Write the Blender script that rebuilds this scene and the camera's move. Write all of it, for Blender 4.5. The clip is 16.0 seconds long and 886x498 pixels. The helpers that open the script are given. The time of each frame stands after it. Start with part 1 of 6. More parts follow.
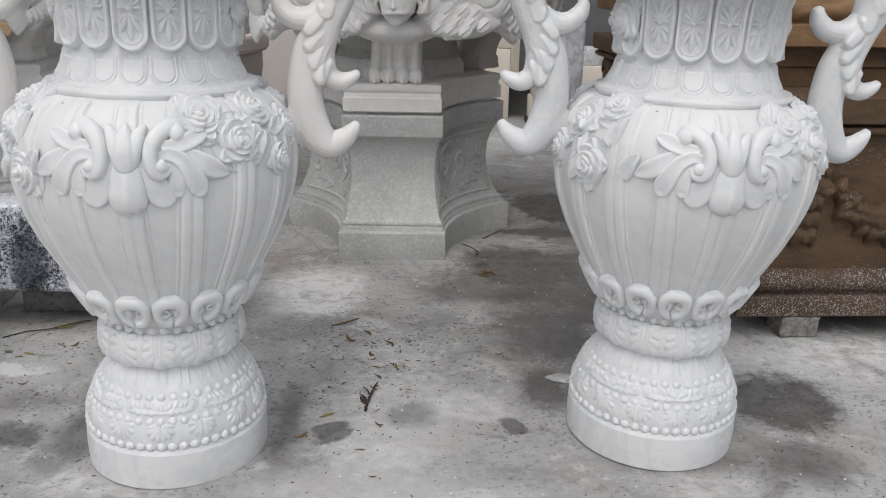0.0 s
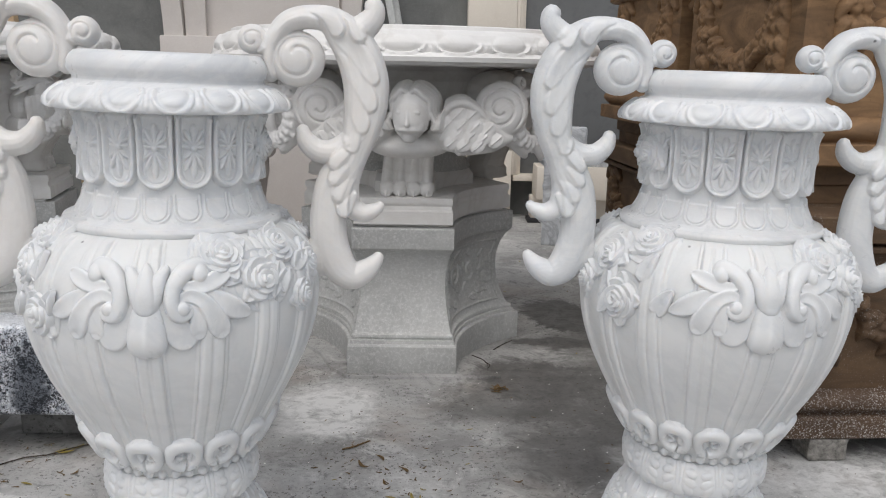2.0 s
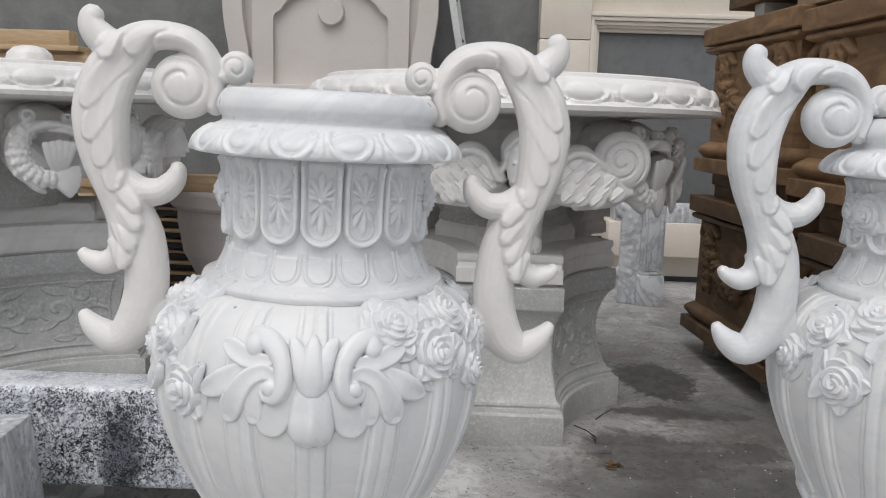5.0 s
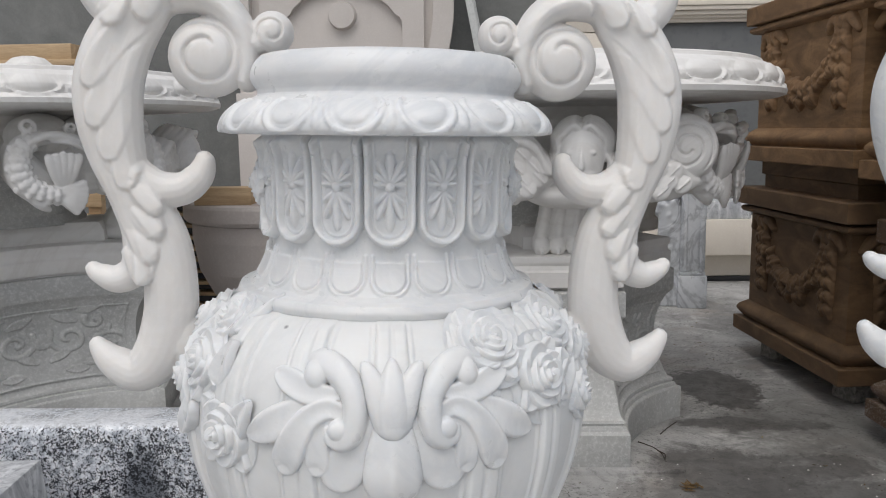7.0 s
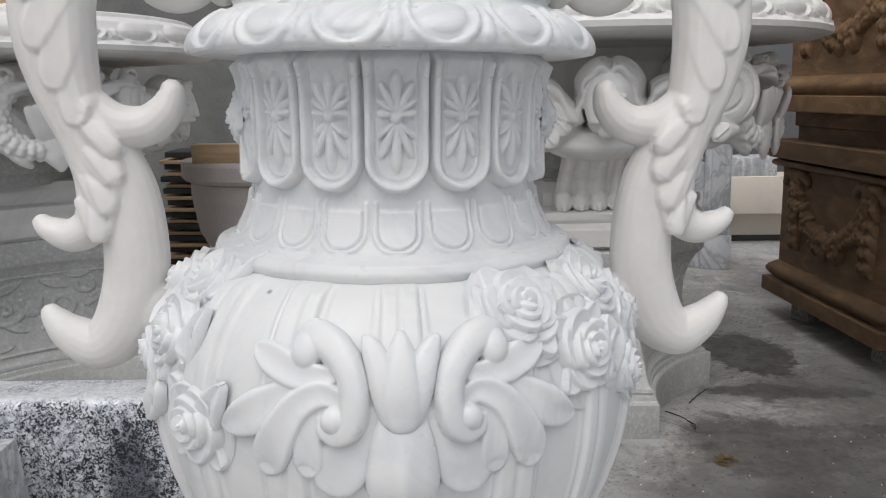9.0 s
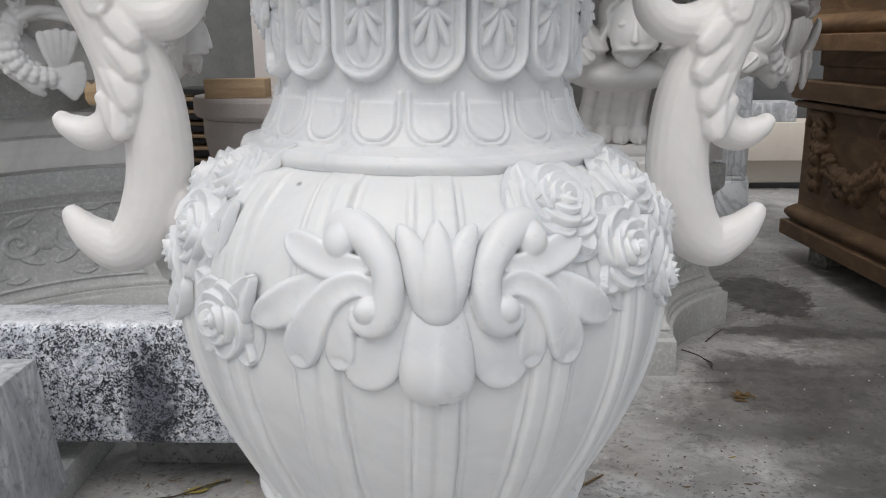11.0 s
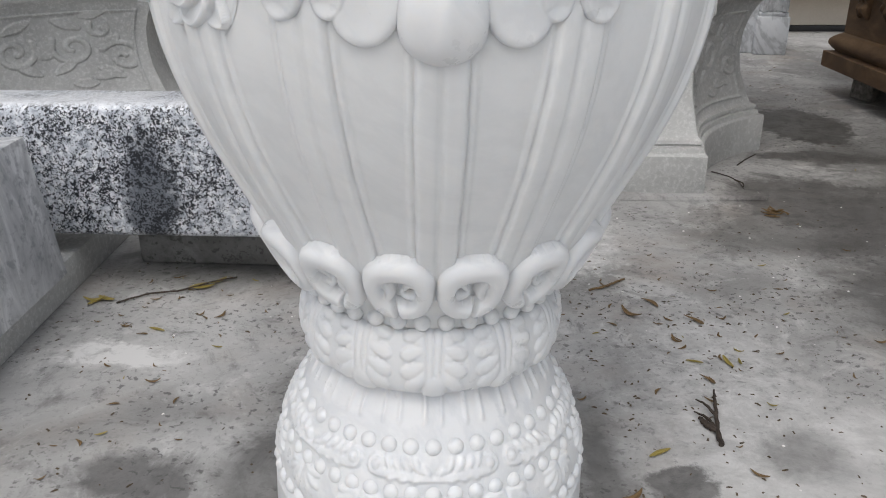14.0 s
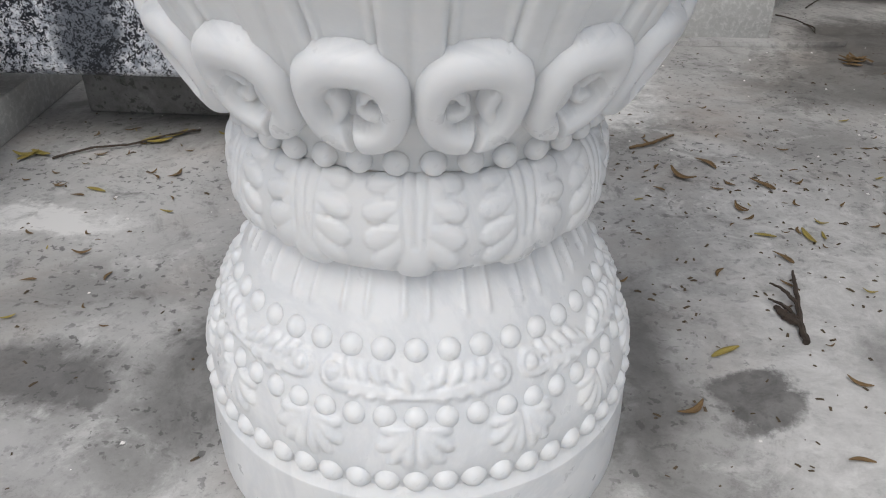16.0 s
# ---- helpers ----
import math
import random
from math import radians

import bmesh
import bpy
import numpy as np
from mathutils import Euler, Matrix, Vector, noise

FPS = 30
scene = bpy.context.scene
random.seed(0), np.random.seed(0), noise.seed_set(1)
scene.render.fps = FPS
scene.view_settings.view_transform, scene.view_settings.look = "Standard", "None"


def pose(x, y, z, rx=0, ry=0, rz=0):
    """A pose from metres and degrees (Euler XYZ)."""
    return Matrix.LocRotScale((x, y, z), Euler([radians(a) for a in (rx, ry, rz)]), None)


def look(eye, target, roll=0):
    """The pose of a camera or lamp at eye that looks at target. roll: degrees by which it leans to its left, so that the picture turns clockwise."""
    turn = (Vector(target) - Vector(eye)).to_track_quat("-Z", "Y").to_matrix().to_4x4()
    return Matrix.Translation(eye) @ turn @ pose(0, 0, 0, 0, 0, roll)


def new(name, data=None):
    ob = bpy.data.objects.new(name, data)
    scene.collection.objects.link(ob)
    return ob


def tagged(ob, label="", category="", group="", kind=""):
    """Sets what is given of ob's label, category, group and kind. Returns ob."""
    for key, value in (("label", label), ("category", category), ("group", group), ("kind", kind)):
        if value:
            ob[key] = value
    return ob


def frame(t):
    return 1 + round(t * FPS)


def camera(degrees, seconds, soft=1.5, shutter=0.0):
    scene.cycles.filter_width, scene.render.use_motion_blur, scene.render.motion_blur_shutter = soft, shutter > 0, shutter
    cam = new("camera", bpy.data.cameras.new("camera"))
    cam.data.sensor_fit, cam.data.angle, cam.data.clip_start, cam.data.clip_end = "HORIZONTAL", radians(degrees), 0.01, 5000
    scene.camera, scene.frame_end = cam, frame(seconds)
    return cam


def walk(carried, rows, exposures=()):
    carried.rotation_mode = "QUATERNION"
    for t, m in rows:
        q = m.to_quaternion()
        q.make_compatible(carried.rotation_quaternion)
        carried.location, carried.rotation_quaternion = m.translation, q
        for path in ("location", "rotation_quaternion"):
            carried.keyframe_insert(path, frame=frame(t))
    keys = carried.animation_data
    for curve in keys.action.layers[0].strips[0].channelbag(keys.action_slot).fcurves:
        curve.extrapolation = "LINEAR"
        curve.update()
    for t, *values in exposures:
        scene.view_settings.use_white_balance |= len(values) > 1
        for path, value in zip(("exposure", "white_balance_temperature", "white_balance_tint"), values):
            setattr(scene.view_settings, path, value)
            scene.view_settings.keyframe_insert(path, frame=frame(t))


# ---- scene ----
cam = camera(57.6, 16.0, soft=1.1)
METRES, EYE, TILT, LEAN, TURN = 1.9, 1.10, -19.0, -1.0, 0.0
ROWS = [
    (0.0, 0.0, 0.0, 0.0, 0.0, 0.0, -0.0),
    (0.5, -0.0175, 0.0348, 0.0043, 0.46, 0.42, -0.01),
    (1.0, -0.0563, 0.0577, -0.0181, 0.41, 1.96, 0.06),
    (1.5, -0.0462, 0.0319, 0.0294, -0.07, 3.99, 0.17),
    (2.0, -0.0359, 0.0243, 0.0537, -0.46, 6.18, 0.09),
    (2.5, -0.0371, 0.024, 0.0598, -0.44, 7.83, -0.29),
    (3.0, -0.0974, 0.023, 0.0685, -0.05, 8.76, -0.85),
    (3.5, -0.1467, 0.0421, 0.0714, 0.51, 9.1, -1.46),
    (4.0, -0.1495, 0.0515, 0.0727, 0.99, 9.24, -1.79),
    (4.5, -0.1544, 0.0564, 0.0739, 1.25, 9.44, -1.73),
    (5.0, -0.187, 0.1329, 0.0825, 1.3, 9.74, -1.2),
    (7.5, -0.2543, 0.2963, 0.0987, 2.63, 10.62, 1.34),
    (8.0, -0.2557, 0.334, 0.1031, 2.78, 9.9, 1.44),
    (10.5, -0.2737, 0.3931, 0.0924, 3.66, 5.49, 0.81),
    (11.0, -0.2773, 0.3936, 0.077, 3.66, 4.64, 0.65),
    (11.5, -0.284, 0.4025, 0.053, 3.78, 3.49, 0.49),
    (12.0, -0.286, 0.4064, 0.0428, 3.99, 2.16, 0.37),
    (12.5, -0.2823, 0.4157, 0.0301, 4.25, 0.74, 0.27),
    (13.0, -0.2839, 0.4251, 0.0179, 4.5, -0.76, 0.17),
    (13.5, -0.2763, 0.4388, -0.0001, 4.77, -2.41, 0.01),
    (14.0, -0.2763, 0.4588, -0.0166, 5.1, -4.29, -0.14),
    (14.5, -0.2735, 0.4888, -0.0324, 5.55, -6.47, -0.26),
    (15.0, -0.2746, 0.5216, -0.0408, 6.04, -8.82, -0.33),
    (15.5, -0.2791, 0.5784, -0.0504, 6.41, -11.1, -0.4),
    (16.0, -0.2785, 0.6211, -0.0576, 6.53, -12.92, -0.47),
]
walk(cam, [(t, pose(0, 0, EYE, TILT, LEAN, TURN) @ pose(METRES * x, METRES * y, METRES * z, 90 + pitch, roll, yaw)) for t, x, y, z, yaw, pitch, roll in ROWS],
     [(0.0, -0.13), (5.0, -0.14), (7.5, -0.18), (12.2, -0.18), (13.2, -0.06), (14.5, 0.02), (16.0, -0.06)])

# ---- light ----
world = bpy.data.worlds.new("overcast_sky")
scene.world = world
world.use_nodes = True
wn = world.node_tree
sky = wn.nodes.new("ShaderNodeTexSky")
sky.sky_type, sky.sun_disc = "NISHITA", False
sky.sun_elevation, sky.sun_rotation = radians(58), radians(200)
sky.air_density, sky.dust_density, sky.ozone_density = 1.0, 4.0, 1.0
hsv = wn.nodes.new("ShaderNodeHueSaturation")
hsv.inputs["Saturation"].default_value = 0.42
wn.links.new(sky.outputs[0], hsv.inputs["Color"])
wn.links.new(hsv.outputs[0], wn.nodes["Background"].inputs[0])
wn.nodes["Background"].inputs[1].default_value = 0.14
sun_data = bpy.data.lights.new("sun", "SUN")
sun_data.energy, sun_data.angle, sun_data.color = 0.9, radians(60), (0.985, 0.985, 0.975)
sun = new("sun", sun_data)
sun.matrix_world = look((0.6, -1.6, 4.0), (0, 0, 0))


# ---- materials ----
def material(name, rough=0.5, metal=0.0):
    m = bpy.data.materials.new(name)
    m.use_nodes = True
    nt = m.node_tree
    b = nt.nodes["Principled BSDF"]
    b.inputs["Roughness"].default_value = rough
    b.inputs["Metallic"].default_value = metal
    return m, nt, b


def node(nt, kind, **inputs):
    n = nt.nodes.new(kind)
    for k, v in inputs.items():
        n.inputs[k.replace("_", " ")].default_value = v
    return n


def coords(nt, scale=1.0, stretch=(1, 1, 1), obj=True):
    tc = nt.nodes.new("ShaderNodeTexCoord")
    mp = nt.nodes.new("ShaderNodeMapping")
    mp.inputs["Scale"].default_value = [scale * s for s in stretch]
    nt.links.new(tc.outputs["Object" if obj else "Generated"], mp.inputs[0])
    return mp.outputs[0]


def noise_tex(nt, vec, scale, detail=5.0, rough=0.55, dist=0.0):
    n = node(nt, "ShaderNodeTexNoise", Scale=scale, Detail=detail, Roughness=rough, Distortion=dist)
    nt.links.new(vec, n.inputs["Vector"])
    return n.outputs["Fac"]


def ramp(nt, fac, stops):
    r = nt.nodes.new("ShaderNodeValToRGB")
    el = r.color_ramp.elements
    while len(el) < len(stops):
        el.new(0.5)
    for e, (p, c) in zip(el, stops):
        e.position = p
        e.color = (*c, 1) if len(c) == 3 else c
    nt.links.new(fac, r.inputs[0])
    return r.outputs[0]


def grey(v):
    return (v, v, v)


def mix(nt, fac, a, b, mode="MIX"):
    m = nt.nodes.new("ShaderNodeMix")
    m.data_type, m.blend_type = "RGBA", mode
    for s, v in ((m.inputs[0], fac), (m.inputs[6], a), (m.inputs[7], b)):
        if isinstance(v, bpy.types.NodeSocket):
            nt.links.new(v, s)
        else:
            s.default_value = v if not isinstance(v, tuple) or len(v) == 4 else (*v, 1)
    return m.outputs[2]


def math_node(nt, op, a, b=0.0):
    m = nt.nodes.new("ShaderNodeMath")
    m.operation = op
    for s, v in ((m.inputs[0], a), (m.inputs[1], b)):
        if isinstance(v, bpy.types.NodeSocket):
            nt.links.new(v, s)
        else:
            s.default_value = v
    return m.outputs[0]


def bump(nt, b, fac, strength, distance):
    n = node(nt, "ShaderNodeBump", Strength=strength, Distance=distance)
    nt.links.new(fac, n.inputs["Height"])
    nt.links.new(n.outputs[0], b.inputs["Normal"])


def marble(name, base, vein, cloud, rough=0.38, sss=0.0, vein_scale=3.0, relief=0.15, vein_mix=0.35, flecks=False):
    """Marble with soft clouds, thin veins and a fine sawn grain."""
    m, nt, b = material(name, rough)
    v = coords(nt)
    c1 = noise_tex(nt, v, 2.6, 6, 0.6, 0.6)
    c2 = noise_tex(nt, v, vein_scale, 8, 0.62, 2.2)
    c3 = noise_tex(nt, v, 42, 4, 0.6)
    col = mix(nt, ramp(nt, c1, [(0.35, grey(0)), (0.7, grey(1))]), base, cloud)
    veins = ramp(nt, c2, [(0.44, grey(0)), (0.495, grey(0.8)), (0.51, grey(0.8)), (0.56, grey(0))])
    col = mix(nt, math_node(nt, "MULTIPLY", veins, vein_mix), col, vein)
    col = mix(nt, math_node(nt, "MULTIPLY", ramp(nt, c3, [(0.3, grey(1)), (0.6, grey(0))]), 0.10), col, vein)
    if flecks:
        dots = node(nt, "ShaderNodeTexVoronoi", Scale=10.0)
        nt.links.new(v, dots.inputs["Vector"])
        pick = nt.nodes.new("ShaderNodeSeparateXYZ")
        nt.links.new(dots.outputs["Color"], pick.inputs[0])
        spot = math_node(nt, "MULTIPLY", ramp(nt, dots.outputs["Distance"], [(0.020, grey(1)), (0.045, grey(0))]), ramp(nt, pick.outputs["X"], [(0.60, grey(0)), (0.62, grey(0.85))]))
        col = mix(nt, spot, col, (0.10, 0.10, 0.105))
    nt.links.new(col, b.inputs["Base Color"])
    nt.links.new(ramp(nt, c3, [(0.3, grey(rough + 0.12)), (0.7, grey(rough - 0.06))]), b.inputs["Roughness"])
    if sss:
        b.inputs["Subsurface Weight"].default_value = sss
        b.inputs["Subsurface Radius"].default_value = (0.012, 0.011, 0.010)
        b.inputs["Subsurface Scale"].default_value = 1.0
    bump(nt, b, noise_tex(nt, v, 160, 4, 0.6), relief, 0.001)
    return m


MARBLE = marble("polished_white_marble", (0.765, 0.775, 0.785), (0.52, 0.545, 0.575), (0.735, 0.74, 0.735), 0.31, sss=0.5, flecks=True)
MARBLE_WARM = marble("warm_white_marble", (0.780, 0.770, 0.758), (0.60, 0.58, 0.55), (0.755, 0.735, 0.712), 0.45, sss=0.5, vein_mix=0.2)
MARBLE_BOWL = marble("honed_bowl_marble", (0.764, 0.772, 0.775), (0.55, 0.57, 0.58), (0.735, 0.739, 0.730), 0.42, sss=0.5, vein_mix=0.2, flecks=True)
MARBLE_CREAM = marble("honed_white_marble", (0.80, 0.79, 0.775), (0.60, 0.57, 0.53), (0.76, 0.745, 0.72), 0.55, vein_scale=2.0)
MARBLE_BLUE = marble("blue_grey_marble", (0.66, 0.68, 0.70), (0.16, 0.17, 0.19), (0.52, 0.545, 0.58), 0.5, vein_scale=2.6, vein_mix=0.55)


def dusty_marble(name, base, dark, dust, cover=0.6):
    m, nt, b = material(name, 0.7)
    v = coords(nt)
    c1 = noise_tex(nt, v, 3.5, 8, 0.65, 0.5)
    c2 = noise_tex(nt, v, 80, 8, 0.78, 0.5)
    c3 = noise_tex(nt, v, 130, 3, 0.6)
    col = mix(nt, ramp(nt, c1, [(0.3, grey(0)), (0.72, grey(1))]), dark, base)
    col = mix(nt, ramp(nt, c2, [(0.48, grey(0)), (0.66, grey(cover))]), col, dust)
    col = mix(nt, ramp(nt, c3, [(0.55, grey(0)), (0.75, grey(0.35))]), col, dark)
    nt.links.new(col, b.inputs["Base Color"])
    bump(nt, b, c2, 0.25, 0.002)
    return m


GREY_MARBLE = dusty_marble("dusty_grey_marble", (0.56, 0.565, 0.55), (0.37, 0.372, 0.362), (0.74, 0.74, 0.73), 0.7)


def sawn_mat():
    """Rough sawn grey marble with slanting pale streaks."""
    m, nt, b = material("sawn_grey_marble", 0.7)
    v = coords(nt)
    turn = nt.nodes.new("ShaderNodeMapping")
    turn.inputs["Rotation"].default_value, turn.inputs["Scale"].default_value = (0.5, 0.6, 0.3), (1.0, 1.0, 0.28)
    nt.links.new(v, turn.inputs[0])
    c1 = noise_tex(nt, turn.outputs[0], 16, 9, 0.72, 0.8)
    c2 = noise_tex(nt, v, 45, 6, 0.7, 0.3)
    c3 = noise_tex(nt, v, 4, 5, 0.6, 0.3)
    col = ramp(nt, c1, [(0.36, (0.36, 0.37, 0.39)), (0.50, (0.50, 0.51, 0.525)), (0.62, (0.72, 0.73, 0.74))])
    col = mix(nt, ramp(nt, c2, [(0.52, grey(0)), (0.62, grey(0.75))]), col, (0.28, 0.29, 0.31))
    col = mix(nt, ramp(nt, c3, [(0.52, grey(0)), (0.66, grey(0.5))]), col, (0.70, 0.71, 0.72))
    nt.links.new(col, b.inputs["Base Color"])
    bump(nt, b, c2, 0.35, 0.003)
    return m


SAWN_MARBLE = sawn_mat()
CREAM_STONE = dusty_marble("cream_cast_stone", (0.74, 0.68, 0.595), (0.65, 0.59, 0.51), (0.77, 0.72, 0.64))
PANEL_STONE = dusty_marble("pale_pink_stone", (0.62, 0.58, 0.55), (0.56, 0.52, 0.49), (0.65, 0.62, 0.59))
PINK_STONE = dusty_marble("dusty_pink_stone", (0.56, 0.51, 0.48), (0.48, 0.43, 0.405), (0.62, 0.58, 0.55))
RENDER_GREY = dusty_marble("grey_render", (0.225, 0.23, 0.222), (0.125, 0.13, 0.128), (0.24, 0.242, 0.236), 0.4)


SMOKE = (-1.235, 2.5, 0.21)   # a dark cloud in the face of the beam


def granite_mat():
    m, nt, b = material("black_white_granite", 0.32)
    v = coords(nt)
    w = noise_tex(nt, v, 130, 3, 0.65, 1.0)
    g = noise_tex(nt, v, 290, 4, 0.7, 0.8)
    big = noise_tex(nt, v, 7.0, 5, 0.6, 0.4)
    zone = noise_tex(nt, v, 2.2, 3, 0.5, 0.8)
    grain = math_node(nt, "ADD", math_node(nt, "MULTIPLY", w, 0.6), math_node(nt, "MULTIPLY", g, 0.4))
    shifted = math_node(nt, "ADD", grain, math_node(nt, "MULTIPLY", math_node(nt, "SUBTRACT", 0.5, big), 0.30))
    dark = ramp(nt, shifted, [(0.515, grey(0)), (0.526, grey(1))])
    blots = noise_tex(nt, v, 60, 4, 0.6, 0.5)
    light = ramp(nt, blots, [(0.32, (0.30, 0.33, 0.38)), (0.50, (0.60, 0.63, 0.68)), (0.62, (0.80, 0.82, 0.85))])
    col = mix(nt, dark, light, (0.012, 0.014, 0.021))
    mp = nt.nodes.new("ShaderNodeMapping")
    mp.vector_type = "TEXTURE"
    mp.inputs["Location"].default_value, mp.inputs["Scale"].default_value = SMOKE, (0.062, 5, 0.15)
    nt.links.new(v, mp.inputs[0])
    far = nt.nodes.new("ShaderNodeVectorMath")
    far.operation = "LENGTH"
    nt.links.new(mp.outputs[0], far.inputs[0])
    blob = ramp(nt, math_node(nt, "ADD", far.outputs["Value"], math_node(nt, "MULTIPLY", math_node(nt, "SUBTRACT", noise_tex(nt, v, 14, 5, 0.65), 0.5), 1.6)), [(0.60, grey(0.95)), (1.05, grey(0))])
    smoky = math_node(nt, "MAXIMUM", blob, ramp(nt, zone, [(0.64, grey(0)), (0.74, grey(0.7))]))
    col = mix(nt, smoky, col, mix(nt, dark, (0.13, 0.145, 0.17), (0.012, 0.014, 0.02)))
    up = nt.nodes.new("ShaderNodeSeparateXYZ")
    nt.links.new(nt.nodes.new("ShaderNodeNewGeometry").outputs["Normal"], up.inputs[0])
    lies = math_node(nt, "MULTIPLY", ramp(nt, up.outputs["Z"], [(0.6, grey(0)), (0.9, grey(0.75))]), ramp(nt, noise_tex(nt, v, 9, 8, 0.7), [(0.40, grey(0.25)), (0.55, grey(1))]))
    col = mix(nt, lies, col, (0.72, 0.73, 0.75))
    nt.links.new(col, b.inputs["Base Color"])
    bump(nt, b, g, 0.06, 0.001)
    return m


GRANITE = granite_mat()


def brown_mat(name, gain):
    m, nt, b = material(name, 0.72)

    def tone(*c):
        return tuple(gain * k for k in c)

    v = coords(nt, obj=True)
    c1 = noise_tex(nt, coords(nt, 1.0, (1, 1, 3)), 4, 7, 0.6, 1.2)
    c2 = noise_tex(nt, v, 60, 5, 0.7)
    c3 = noise_tex(nt, v, 9, 5, 0.6, 0.5)
    col = ramp(nt, c1, [(0.3, tone(0.075, 0.043, 0.020)), (0.5, tone(0.136, 0.078, 0.037)), (0.72, tone(0.216, 0.130, 0.064))])
    col = mix(nt, ramp(nt, c3, [(0.45, grey(0)), (0.75, grey(0.6))]), col, tone(0.108, 0.065, 0.035))
    col = mix(nt, ramp(nt, c2, [(0.55, grey(0)), (0.75, grey(0.5))]), col, (0.035, 0.02, 0.011))
    nt.links.new(col, b.inputs["Base Color"])
    bump(nt, b, c2, 0.35, 0.003)
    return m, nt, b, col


BROWN, *_ = brown_mat("brown_sandstone", 0.9)
BROWN_PALE, *_ = brown_mat("pale_brown_sandstone", 1.6)


def frosted_brown(name, cover, gain):
    """The same stone, spattered with pale cutting dust."""
    m, nt, b, col = brown_mat(name, gain)
    v = coords(nt)
    sp = node(nt, "ShaderNodeTexVoronoi", Scale=125.0)
    nt.links.new(v, sp.inputs["Vector"])
    spots = ramp(nt, sp.outputs["Distance"], [(0.20, grey(1)), (0.30, grey(0))])
    patch = ramp(nt, noise_tex(nt, v, 5, 4, 0.6), [(0.58 - 0.2 * cover, grey(0.15 * cover)), (0.80 - 0.2 * cover, grey(1))])
    fine = ramp(nt, noise_tex(nt, v, 150, 5, 0.8), [(0.54, grey(0)), (0.62, grey(0.8 * cover))])
    col = mix(nt, 0.55 * cover, col, (0.050, 0.028, 0.019))
    dust = math_node(nt, "MAXIMUM", math_node(nt, "MULTIPLY", spots, patch), math_node(nt, "MULTIPLY", fine, patch))
    col = mix(nt, math_node(nt, "MULTIPLY", dust, 0.75), col, (0.62, 0.60, 0.57))
    nt.links.new(col, b.inputs["Base Color"])
    return m


BROWN_DUSTY = frosted_brown("dust_spattered_brown_stone", 1.0, 0.8)
BROWN_SPOTTED = frosted_brown("lightly_spattered_brown_stone", 0.3, 0.75)


